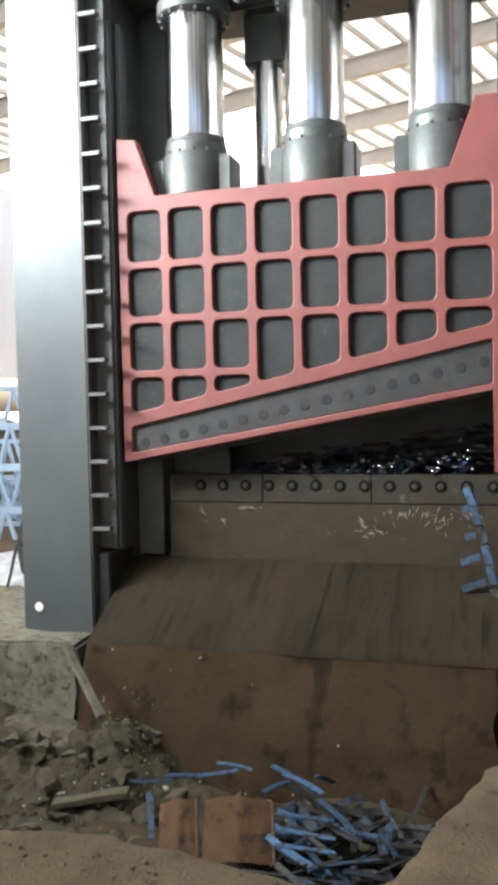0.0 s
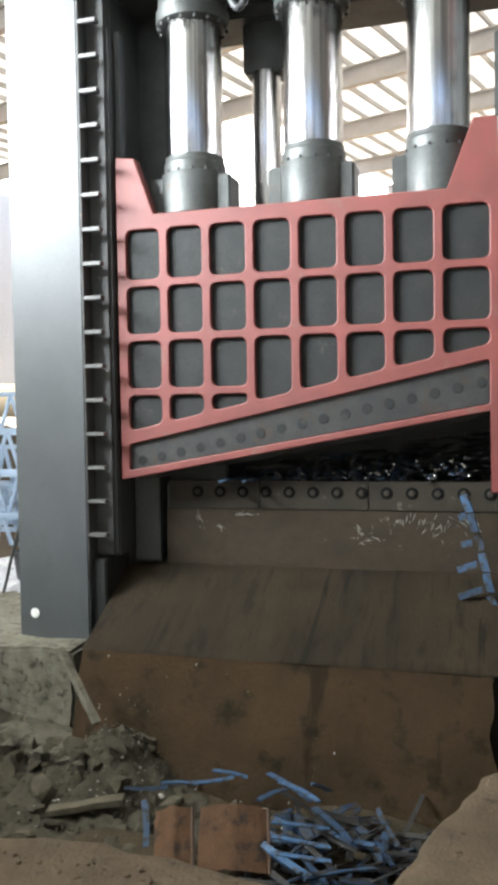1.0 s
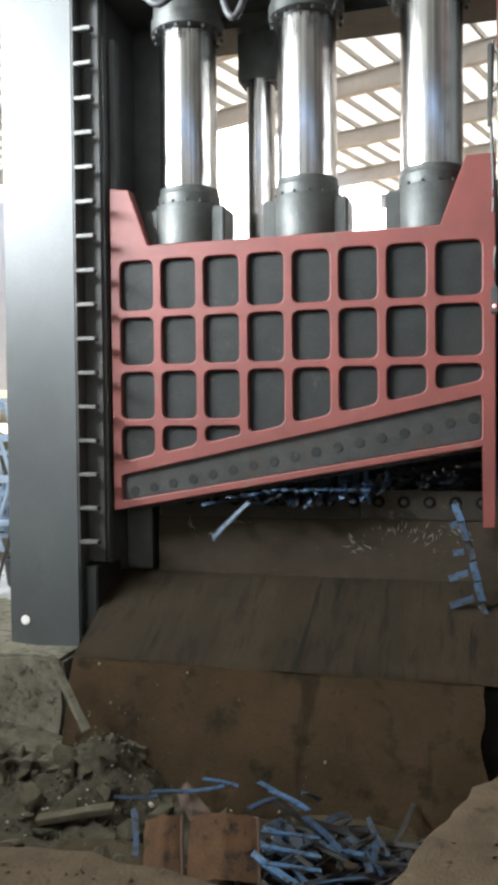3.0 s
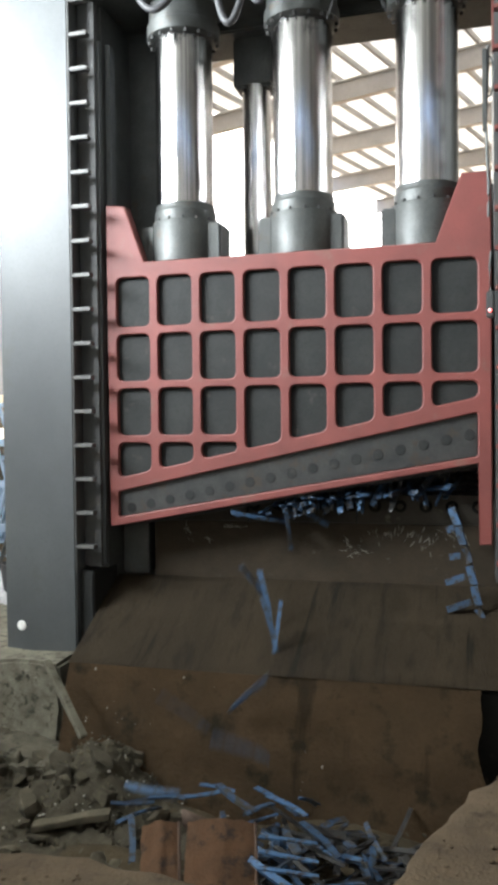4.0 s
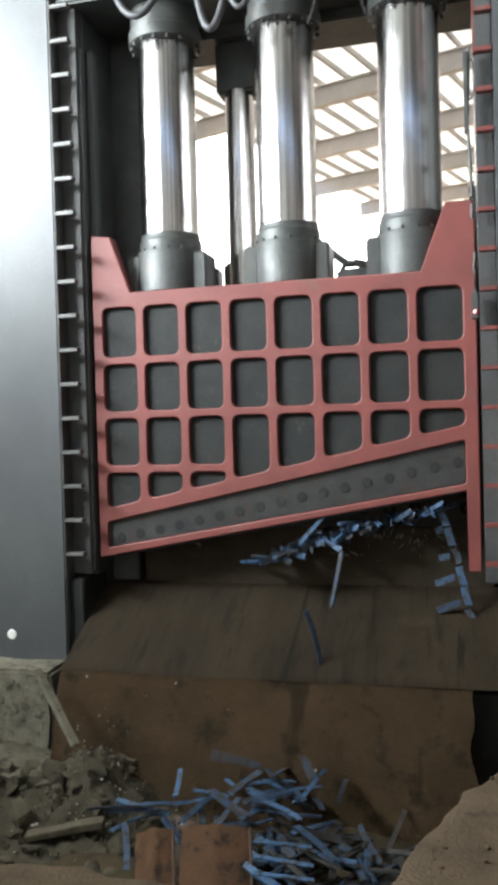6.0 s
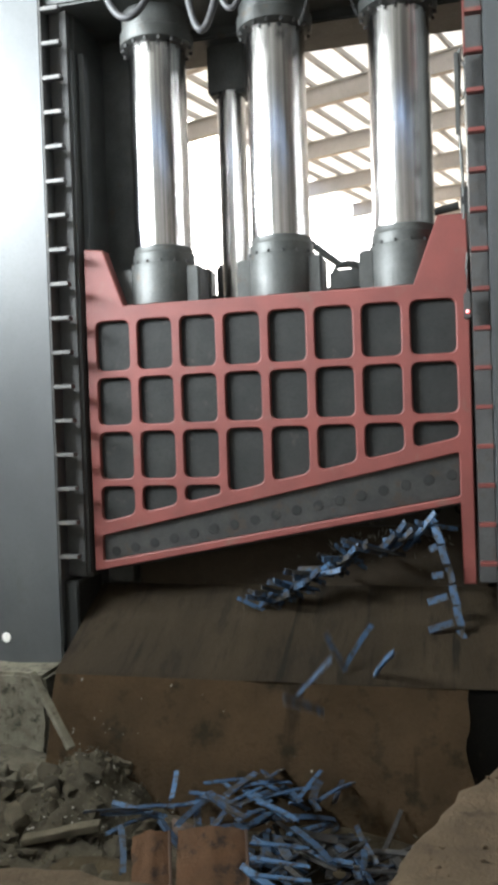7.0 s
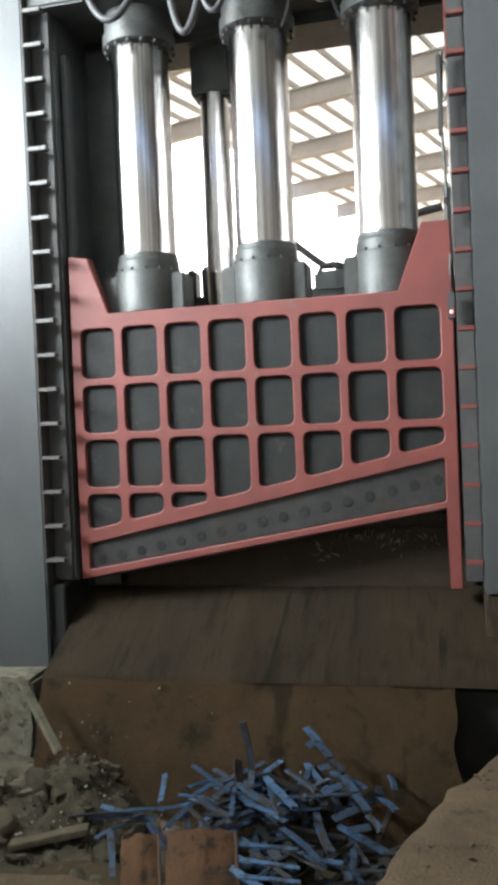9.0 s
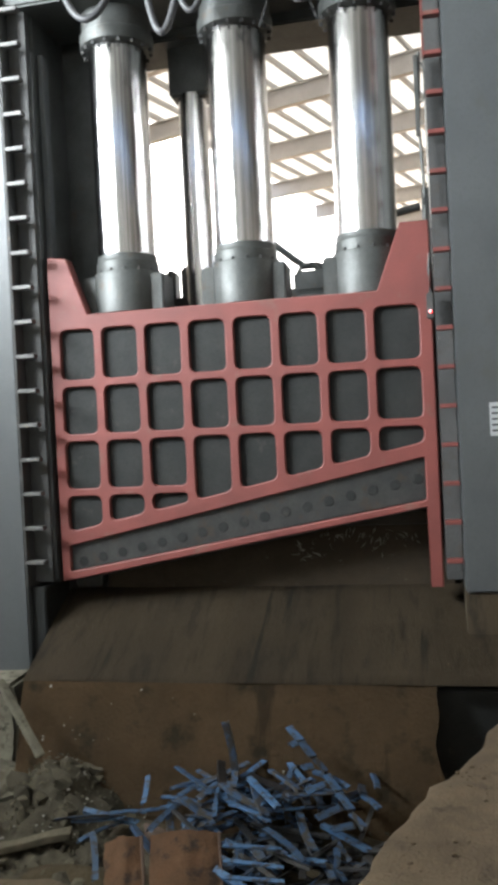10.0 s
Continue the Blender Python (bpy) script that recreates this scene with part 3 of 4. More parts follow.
hose((0.72, -0.16, 4.66), (1.15, -0.16, 4.66), (0, -0.05, -0.26), 0.024)


def hanging_chain(x, y, z0, z1, sway):
    g = thing("chain", "thin shiny steel chain hanging from the crossbeam", "chain", "hanging chains")
    n = int((z1 - z0) / 0.022)
    for i in range(n):
        z = z1 - 0.022 * i
        u = i / n
        pts = [(x + sway * u * u + 0.007 * math.cos(a) * (1 if i % 2 else 0.2), y + 0.007 * math.cos(a) * (0.2 if i % 2 else 1), z + 0.014 * math.sin(a)) for a in np.linspace(0, 2 * math.pi, 9)]
        part("link", tube(pts, 0.003, 5), STEEL, g, "", False)


hanging_chain(0.37, -0.02, 4.12, 4.45, -0.08)
hanging_chain(0.60, -0.02, 4.12, 4.45, 0.07)


# ---- concrete block, rubble, leaning bar ----
def concrete_block():
    bm = bmesh.new()
    box(-3.8, -1.40, -0.46, 1.3, -0.7, 0.075, 0.025, bm)
    bmesh.ops.subdivide_edges(bm, edges=bm.edges[:], cuts=14, use_grid_fill=True)
    for v in bm.verts:
        q = v.co * 3.0
        v.co += Vector((noise.noise(q), noise.noise(q + Vector((5, 1, 2))), noise.noise(q + Vector((2, 8, 4))))) * 0.03
        q = v.co * 11
        v.co += Vector((noise.noise(q), noise.noise(q + Vector((5, 1, 2))), 0.7 * noise.noise(q + Vector((2, 8, 4))))) * 0.014
    tagged(part("concrete_block", bm, CONC), "rough grey concrete foundation block with broken edges", "concrete block")


concrete_block()


def broken_footing():
    bm = bmesh.new()
    box(-3.2, -1.26, -0.74, -0.42, -0.8, -0.44, 0.02, bm)
    bmesh.ops.subdivide_edges(bm, edges=bm.edges[:], cuts=22, use_grid_fill=True)
    for v in bm.verts:
        q = v.co * 2.6 + Vector((3, 1, 7))
        v.co += Vector((noise.noise(q), noise.noise(q + Vector((5, 1, 2))), noise.noise(q + Vector((2, 8, 4))))) * 0.09
        q = v.co * 7
        cell = noise.voronoi(q)[0]
        v.co.y -= 0.09 * min(0.5, cell[1] - cell[0]) - 0.03
        v.co.z += 0.05 * min(0.5, cell[1] - cell[0])
        q = v.co * 16
        v.co += Vector((noise.noise(q), noise.noise(q + Vector((5, 1, 2))), noise.noise(q + Vector((2, 8, 4))))) * 0.014
    tagged(part("broken_footing", bm, FOOT), "cracked and crumbling concrete footing under the block", "concrete footing")


broken_footing()


def bar(name, a, b, w, t, material, label, category):
    a, b = Vector(a), Vector(b)
    bm = box(-w / 2, w / 2, -t / 2, t / 2, 0, (b - a).length, 0.004)
    bmesh.ops.subdivide_edges(bm, edges=[e for e in bm.edges if e.calc_length() > 0.1], cuts=6)
    for v in bm.verts:
        v.co += Vector((noise.noise(v.co * 9), noise.noise(v.co * 9 + Vector((3, 3, 3))), 0)) * 0.005
    ob = tagged(part(name, bm, material), label, category)
    ob.matrix_basis = Matrix.Translation(a) @ (b - a).to_track_quat("Z", "Y").to_matrix().to_4x4()
    return ob


bar("leaning_bar", (-1.00, -0.93, -0.19), (-1.31, -0.78, 0.19), 0.05, 0.03, CONC, "dusty flat bar leaning on the concrete block", "bar")
bar("broken_board", (-1.52, -0.86, -0.435), (-1.12, -0.84, -0.42), 0.04, 0.025, FOOT, "short dark board wedged in the rubble", "board")
bar("broken_board", (-1.46, -0.88, -0.47), (-1.18, -0.86, -0.445), 0.03, 0.025, FOOT, "short dark board wedged in the rubble", "board")
bar("broken_board", (-1.12, -1.30, -0.55), (-0.72, -1.18, -0.49), 0.085, 0.035, STONE, "dusty flat slab lying in the rubble", "board")
bar("wood_chip", (-0.92, -1.02, -0.50), (-0.80, -0.98, -0.43), 0.03, 0.015, CONC, "small pale wood chip in the rubble", "wood chip")


def heap_z(x, y):
    u, v = (x + 1.9) / 1.7, (y + 2.2) / 1.75
    return -0.62 + 0.20 * min(1.15, max(0, 1 - u * 1.25)) * (0.25 + 0.75 * v) + 0.10 * max(0, v - 0.45) * (1 - u) + 0.29 * math.exp(-((x + 0.92) / 0.30) ** 2 - ((y + 0.80) / 0.26) ** 2)


def rubble_slope():
    def spot(u, v):
        x, y = -2.8 + 2.6 * u, -2.3 + 1.85 * v
        return Vector((x, y, heap_z(x, y) + 0.06 * noise.noise(Vector((x * 5, y * 5, 5))) + 0.035 * noise.noise(Vector((x * 13, y * 13, 1))) + 0.016 * noise.noise(Vector((x * 32, y * 32, 2)))))
    bm = grid_sheet(110, 80, spot)
    tagged(part("rubble_slope", bm, STONE), "dusty heap of broken concrete and dirt", "rubble", kind="stuff")


rubble_slope()
rng = random.Random(5)
rocks = [mesh_of(rock(i, 0.05, 0.75), "stone", STONE, True) for i in range(7)]
PALES = [mesh_of(rock(i + 20, 0.013, 0.8), "chip", CHIP, True) for i in range(3)]


for i in range(24):
    x, y = rng.uniform(-1.6, -0.45), rng.uniform(-1.75, -0.62)
    s = rng.uniform(0.35, 1.5) ** 1.3
    ob = new("stone", rng.choice(rocks))
    ob.matrix_basis = pose(x, y, heap_z(x, y) + 0.008 * s, rng.uniform(-30, 30), rng.uniform(-30, 30), rng.uniform(0, 360)) @ Matrix.Diagonal((s * rng.uniform(0.8, 1.6), s, s * 0.8, 1))
    tagged(ob, "dusty broken stone in the rubble", "stone", "rubble stones")
for i in range(90):
    x, y = (rng.uniform(-1.3, 0.2), rng.uniform(-1.5, -0.6)) if i < 34 else (rng.gauss(-0.88, 0.2), rng.uniform(-1.15, -0.66))
    if i < 34 and rng.random() < 0.35:
        x, y = rng.uniform(-0.6, 1.0), -0.66
    ob = new("pale_chip", rng.choice(PALES))
    s = rng.choice((0.4, 0.5, 0.6, 1.2)) if i < 34 else rng.choice((0.2, 0.25, 0.3, 0.4, 0.6))
    zz = heap_z(x, y) - (0.0 if i < 34 else 0.022) if x < -0.3 else PIT_Z + 0.03
    ob.matrix_basis = pose(x, y, zz + 0.035, 0, 0, rng.uniform(0, 360)) @ Matrix.Diagonal((s, s * 1.4, s, 1))
    tagged(ob, "small pale chip of debris in the dirt", "debris", "pale chips")


# broken slabs below the block
def broken_slab(i, w, d, h, material=STONE):
    q = random.Random(i * 7 + 3)
    bm = bmesh.new()
    for k in range(22):
        bm.verts.new((w * 0.5 * q.uniform(-1, 1), d * 0.5 * q.choice((-1, 1, q.uniform(-1, 1))), h * 0.5 * q.uniform(-1, 1)))
    bmesh.ops.convex_hull(bm, input=bm.verts[:])
    for v in [v for v in bm.verts if not v.link_faces]:
        bm.verts.remove(v)
    bmesh.ops.bevel(bm, geom=bm.edges[:], offset=0.006, segments=1, affect="EDGES", clamp_overlap=True)
    bmesh.ops.triangulate(bm, faces=bm.faces[:])
    bmesh.ops.subdivide_edges(bm, edges=[e for e in bm.edges if e.calc_length() > 0.05], cuts=2, use_grid_fill=False)
    for v in bm.verts:
        v.co += Vector((noise.noise(v.co * 30), noise.noise(v.co * 30 + Vector((4, 0, 1))), noise.noise(v.co * 30 + Vector((1, 7, 0))))) * 0.005
    return mesh_of(bm, "broken_slab", material)


slabs = [broken_slab(i, *d) for i, d in enumerate(((0.30, 0.16, 0.24), (0.22, 0.2, 0.14), (0.36, 0.12, 0.2), (0.16, 0.14, 0.28)))]
plates = [broken_slab(i + 7, *d, FOOT) for i, d in enumerate(((0.16, 0.07, 0.26), (0.12, 0.06, 0.30), (0.20, 0.08, 0.22), (0.10, 0.07, 0.24)))]
for i in range(20):
    k = rng.random()
    x = -1.62 + 0.95 * k
    ob = new("broken_slab", slabs[i % 4])
    sc = rng.uniform(0.3, 0.8) * (1.1 - 0.45 * k)
    y = -0.84 - 0.5 * rng.random()
    if i < 9:
        # larger plates of the footing that lean back on it
        ob.data = plates[i % 4]
        ob.matrix_basis = pose(-1.68 + 0.062 * i, -0.80 - 0.05 * (i % 3), -0.50 + 0.03 * (i % 2), rng.uniform(8, 28), rng.uniform(-14, 14), rng.uniform(-25, 25)) @ Matrix.Scale(rng.uniform(0.75, 1.0), 4)
        tagged(ob, "cracked plate of concrete leaning on the footing", "concrete plate", "broken slabs")
        continue
    ob.matrix_basis = pose(x, y, heap_z(x, y) + 0.02 * rng.random(), rng.uniform(-25, 25), rng.uniform(-30, 30), rng.uniform(-60, 60)) @ Matrix.Scale(sc, 4)
    tagged(ob, "dusty broken slab in the rubble by the block", "slab", "broken slabs")
for i in range(34):
    u, v = rng.random() ** 2.6, rng.random()
    ob = new("pale_chip", PALES[i % 3])
    sc = rng.choice((0.15, 0.2, 0.25, 0.45))
    ob.matrix_basis = pose(-1.12 + 1.6 * u, -0.548 - 0.28 * v, 0.105 - 0.78 * v, 60, 0, rng.uniform(0, 360)) @ Matrix.Diagonal((sc, sc * 1.6, sc, 1))
    tagged(ob, "tiny pale speck of debris on the apron", "debris", "pale chips")


# fine rubble, past counting
def rubble_bits():
    bm = bmesh.new()
    for i in range(1100):
        k = rng.random()
        if k < 0.6:
            x, y = -1.75 + 1.35 * rng.random() ** 1.2, -0.5 - 1.3 * rng.random()
            z = heap_z(x, y) + 0.02
        elif k < 0.8:
            x, y = -1.5 + 1.1 * rng.random(), -0.75 - 0.5 * rng.random()
            z = heap_z(x, y) + 0.03
        else:
            x, y, z = rng.uniform(-0.6, 1.1), rng.uniform(-1.9, -0.8), PIT_Z + 0.03
        q = rng.uniform(0.003, 0.011)
        m = pose(x, y, z, rng.uniform(0, 360), rng.uniform(0, 360), rng.uniform(0, 360)) @ Matrix.Diagonal((q * rng.uniform(0.7, 2.4), q, q * 0.6, 1))
        bmesh.ops.create_icosphere(bm, subdivisions=1, radius=1, matrix=m)
    tagged(part("rubble_bits", bm, STONE, None, "", False), "fine crumbs of concrete and dirt in the pit", "rubble", kind="stuff")


rubble_bits()


# ---- rusty sheets in the pit ----
def rusty_sheet(m, w, d, curl, label):
    g = thing("rusty_sheet", label, "metal sheet", "", m)
    bm = grid_sheet(16, 12, lambda u, v: Vector((w * (u - 0.5) + 0.007 * noise.noise(Vector((u * 3, v * 7, w * 9))), d * (v - 0.5) + 0.012 * noise.noise(Vector((u * 7, v * 3, 4 + w * 9))), curl * math.sin(math.pi * u) + 0.008 * noise.noise(Vector((u * 5, v * 5, w * 30))))))
    bmesh.ops.solidify(bm, geom=bm.faces[:], thickness=0.012)
    part("plate", bm, RUST, g)
    part("rim", tube([(w * 0.5, d * (v - 0.5), 0.002) for v in np.linspace(0, 1, 8)], 0.007, 8), RUSTD, g, "dark rusted edge")


rusty_sheet(pose(-0.25, -1.66, -0.42, 24, -4, 18), 0.18, 0.36, 0.02, "orange rusty curved steel sheet lying in the pit")
rusty_sheet(pose(0.03, -1.60, -0.41, 24, 3, 17), 0.33, 0.36, 0.03, "orange rusty sheet with dark flaking patches")


# ---- scrap strips ----
def strip_mesh(i, length, w, material, leg=0.02):
    """A cut piece of painted angle, long axis x, slightly bent."""
    r = random.Random(i)
    bm = bmesh.new()
    n, b1, b2 = 5, r.uniform(-0.009, 0.009), r.uniform(-0.007, 0.007)
    rings = []
    for k in range(n + 1):
        u = k / n
        x = length * (u - 0.5)
        cy, cz = b1 * 4 * u * (1 - u), b2 * 4 * u * (1 - u)
        sk = r.uniform(-0.006, 0.006) if k in (0, n) else 0
        prof = [(-w / 2, 0), (w / 2, 0), (w / 2, -leg), (w / 2 - 0.006, -leg), (w / 2 - 0.006, -0.006), (-w / 2, -0.006)]
        rings.append([bm.verts.new((x + sk * (j % 3), cy + y, cz + z)) for j, (y, z) in enumerate(prof)])
    for a, b in zip(rings, rings[1:]):
        for j in range(6):
            bm.faces.new((a[j], b[j], b[(j + 1) % 6], a[(j + 1) % 6]))
    for ring in (rings[0], list(reversed(rings[-1]))):
        bm.faces.new((ring[0], ring[1], ring[4], ring[5]))
        bm.faces.new((ring[1], ring[2], ring[3], ring[4]))
    bmesh.ops.recalc_face_normals(bm, faces=bm.faces)
    return mesh_of(bm, "steel_strip", material)


BLUES = [strip_mesh(i, l, w, BLUE, g) for i, (l, w, g) in enumerate(((0.20, 0.036, 0.016), (0.28, 0.030, 0.015), (0.33, 0.034, 0.018), (0.38, 0.027, 0.014), (0.23, 0.040, 0.02), (0.31, 0.024, 0.012)))]
DULLS = [strip_mesh(i + 20, l, w, DULL, g) for i, (l, w, g) in enumerate(((0.18, 0.040, 0.016), (0.25, 0.034, 0.015), (0.30, 0.038, 0.018), (0.36, 0.028, 0.014), (0.21, 0.044, 0.02), (0.28, 0.026, 0.012)))]
GREYS = [strip_mesh(i + 40, l, w, SCRAP, g) for i, (l, w, g) in enumerate(((0.28, 0.03, 0.012), (0.40, 0.025, 0.010), (0.22, 0.045, 0.015), (0.50, 0.022, 0.008)))]
STUBS = [strip_mesh(60, 0.11, 0.045, BLUE, 0.018), strip_mesh(61, 0.13, 0.040, BLUE, 0.018), strip_mesh(62, 0.10, 0.036, DULL, 0.018)]
LABELS = {True: "short cut blue painted steel strip", False: "short cut oily grey steel strip"}


def strip(blue, m, i, where):
    ob = new("steel_strip", (BLUES if blue else GREYS)[i % (6 if blue else 4)])
    ob.matrix_basis = m
    return tagged(ob, LABELS[blue] + where, "steel strip", "cut strips")


def dirty_strip(m, i, where):
    ob = new("steel_strip", DULLS[i % 6])
    ob.matrix_basis = m
    return tagged(ob, "short cut dirty dark blue steel strip" + where, "steel strip", "cut strips")


def in_pile(r, cx, cy, rx, ry, z0, z1):
    a, q = r.uniform(0, 2 * math.pi), math.sqrt(r.random())
    return pose(cx + rx * q * math.cos(a), cy + ry * q * math.sin(a), r.uniform(z0, z1 - (z1 - z0) * q * 0.6), r.uniform(-25, 25), r.uniform(-16, 16), r.uniform(0, 180))


r = random.Random(11)
for i in range(12):
    strip(True, in_pile(r, 0.47, -1.42, 0.34, 0.36, -0.52, -0.37), r.choice((0, 1, 4, 5, 2)), " in the pit pile")
for i in range(40):
    dirty_strip(in_pile(r, 0.48, -1.40, 0.40, 0.44, -0.56, -0.38), r.randrange(99), " in the pit pile")
for i in range(46):
    strip(False, in_pile(r, 0.50, -1.36, 0.46, 0.48, -0.56, -0.38), r.randrange(99), " in the pit pile")
for x, y, z, ry, rz, k in ((-0.58, -1.20, -0.40, 4, 25, 4), (-0.43, -1.11, -0.40, 3, 18, 0), (-0.27, -1.0, -0.41, -4, 22, 4), (-0.19, -0.95, -0.39, 10, 10, 0), (-0.42, -1.60, -0.38, -22, 114, 1),
                           (0.36, -1.12, -0.33, 30, 80, 1), (0.19, -1.14, -0.34, 6, -35, 2), (0.26, -1.22, -0.32, -4, -42, 2), (0.33, -1.50, -0.35, 3, 4, 1), (0.36, -1.63, -0.36, 2, -4, 1), (0.38, -1.74, -0.37, 2, 2, 1), (0.48, -1.50, -0.33, 4, -48, 2), (0.12, -1.22, -0.35, 3, 60, 0)):
    strip(True, pose(x, y, z, 0, ry, rz), k, " in the pit pile")

# scrap lying on the bed behind the blade, ends towards the chute
for i in range(170):
    x = -0.5 + 1.75 * r.random() ** 0.7
    strip(r.random() < 0.18, pose(x, 0.42 + r.uniform(0, 0.25), 1.135 + r.random() * (0.06 + 0.27 * (x + 0.5) / 1.75), r.uniform(-40, 40), r.uniform(-6, 8), 90 + r.uniform(-35, 35)), r.randrange(99), " on the blade bed")
nut = mesh_of(lathe([(0.007, 0), (0.009, 0.002), (0.009, 0.006), (0.005, 0.009)], 8), "bright_stub", CHROME)
for i in range(40):
    x = -0.3 + 1.4 * r.random() ** 0.8
    ob = new("bright_stub", nut)
    ob.matrix_basis = pose(x, 0.275 + 0.1 * r.random(), 1.135 + 0.10 * r.random() * (x + 0.5), 90 + r.uniform(-40, 40), 0, r.uniform(-40, 40))
    tagged(ob, "bright cut end of a scrap rod on the bed", "cut end", "bright cut ends")


# ---- the strip cluster hanging at the end of the blade ----
def hanging_cluster():
    g = thing("hanging_strip_bundle", "long cut steel edge with blue stubs hanging off the blade", "scrap bundle")
    part("edge_bar", tube([(0.02 * math.sin(3 * u), 0, -0.74 * u) for u in np.linspace(0, 1, 14)], 0.011, 6), SCRAP, g, "dark bent edge bar")
    rr = random.Random(3)
    for k in range(6):
        z = -0.06 - 0.125 * k
        ob = new("stub", STUBS[2 if k in (2, 5) else 0])
        ob.parent = g
        ob.matrix_basis = pose(-0.012 + 0.02 * math.sin(3 * k / 6), -0.02, z, 90, 86 + rr.uniform(-9, 9), 0)
    for k, (s, dz) in enumerate(((0.05, 0.13), (0.07, 0.30), (0.13, 0.44), (0.16, 0.60), (0.12, 0.70))):
        ob = new("stub", STUBS[1])
        ob.parent = g
        ob.matrix_basis = pose(-0.03 - s / 2, -0.02, -dz, 90, rr.uniform(-12, 6), 0) @ Matrix.Diagonal((s / 0.13, 1, 1, 1))
    return g


CLUSTER = hanging_cluster()
bm, rr = bmesh.new(), random.Random(5)
for i in range(16):
    bm.verts.new((rr.uniform(-0.19, 0.19), rr.uniform(-0.09, 0.09), rr.uniform(-0.06, 0.06)))
bmesh.ops.convex_hull(bm, input=bm.verts[:])
for v in [v for v in bm.verts if not v.link_faces]:
    bm.verts.remove(v)
LUMP = part("plate", bm, LUMPM, smooth=False)
LUMP.name = "rusty_lump"
tagged(LUMP, "brown rusty lump of scrap tumbling down the chute", "scrap lump")

# strips that fall while the slide comes down: release time and place along the blade
DROPS = []
r = random.Random(21)
LANDS = {"a": (-0.30, -1.17, 0.34, 0.22), "b": (-0.05, -0.95, 0.45, 0.25), "c": (0.2, -0.95, 0.35, 0.2), "d": (0.15, -0.95, 0.45, 0.25), "e": (0.35, -1.0, 0.3, 0.25)}


def releases(key, pairs):
    cx, cy, rx, ry = LANDS[key]
    for t0, x in pairs:
        at, pick = pose(x, 0.45, 1.14, 0, 0, 90), r.choice((1, 2, 3, 5, 5, 2))
        ob = dirty_strip(at, pick, " falling down the chute") if len(DROPS) % 5 in (1, 3) else strip(True, at, pick, " falling down the chute")
        a, q = r.uniform(0, 6.28), math.sqrt(r.random())
        if key == "a":
            q = q * 0.5 + 0.5
        DROPS.append((ob, t0, x, cx + rx * q * math.cos(a), cy + ry * q * math.sin(a), -0.50 + 0.17 * r.random() + 0.1 * (1 - q)))


releases("a", [(3.22, -0.50), (3.18, -0.33), (3.16, -0.21), (3.14, -0.07), (3.28, -0.08), (3.36, -0.01), (3.32, -0.31), (2.9, -0.4), (3.0, -0.2)])
releases("b", [(3.54, 0.01), (3.64, -0.10), (3.68, -0.17), (3.55, -0.04), (3.86, 0.01), (4.00, -0.25), (3.94, -0.20), (4.00, 0.09), (3.96, 0.15)])
releases("c", [(4.40, 0.20), (4.48, 0.15), (4.58, 0.05), (4.25, 0.0)])
releases("d", [(5.26, 0.03), (5.25, 0.12), (5.00, -0.15), (5.00, 0.03), (5.00, 0.25), (5.08, 0.38), (4.91, 0.13), (4.80, 0.20), (5.23, 0.46), (4.75, 0.03), (5.5, 0.3), (5.7, 0.4), (5.9, 0.25), (6.1, 0.5)])
releases("e", [(6.48, 0.48), (6.43, 0.41), (6.34, 0.30), (6.44, 0.81), (6.52, 0.61)])

# the last row, which slides off together
ROW = []
for i in range(46):
    late = 0.0 if i < 34 else 0.14
    u = (i + 0.5) / 34 if i < 34 else 0.12 + 0.5 * (i - 33.5) / 12
    start = pose(-0.15 + 1.2 * u, 0.45, 1.14, 0, 0, 90)
    pick = r.choice((1, 2, 1, 5, 2, 0))
    ob = dirty_strip(start, pick, " sliding down the chute") if i % 5 in (2, 4) else strip(i % 6 != 5, start, pick, " sliding down the chute")
    ROW.append((ob, u, late))

# pebbles along the broken edge of the ground
rp = random.Random(31)
peb = [mesh_of(rock(i + 50, 0.012, 0.7), "pebble", DIRT, True) for i in range(4)]
for i in range(120):
    if i % 2:
        x, y = rp.uniform(-0.7, 0.7), -2.62 - abs(rp.gauss(0, 0.12))
    else:
        k = rp.random()
        x, y = 0.98 + 0.55 * k + abs(rp.gauss(0, 0.12)), -2.3 + 1.6 * k
    ob = new("pebble", rp.choice(peb))
    sc = rp.choice((0.25, 0.35, 0.5, 0.8))
    ob.matrix_basis = pose(x, y, 0.006, 0, 0, rp.uniform(0, 360)) @ Matrix.Diagonal((sc, sc * 1.3, sc, 1))
    tagged(ob, "small brown pebble on the dirt ground", "pebble", "pebbles")


# ---- yard behind the frame ----
def lattice(x, y, z, n, label):
    g = thing("steel_truss", label, "truss", "stacked trusses", pose(x, y, z, 0, 0, 12))
    for zz in (0, 0.55):
        part("chord", box(-3.0, 0, -0.03, 0.03, zz - 0.03, zz + 0.03, 0.006), PALEBLUE, g)
    for k in range(n):
        a, b = -3.0 + 3.0 * k / n, -3.0 + 3.0 * (k + 1) / n
        for s in (0, 1):
            p, q = ((a, 0, 0), ((a + b) / 2, 0, 0.55)) if s == 0 else (((a + b) / 2, 0, 0.55), (b, 0, 0))
            part("diagonal", tube([p, q], 0.028, 6), PALEBLUE, g)


TARP = mat("dirty_tarp", (0.42, 0.42, 0.43), (0.26, 0.26, 0.27), 0.6, 0.0, 9, 40, 0.6, (0.10, 0.10, 0.10), 0.57)
PALEBLUE = mat("pale_blue_paint", (0.32, 0.42, 0.55), (0.40, 0.50, 0.62), 0.5, 0.0, 3, 40, 0.05)
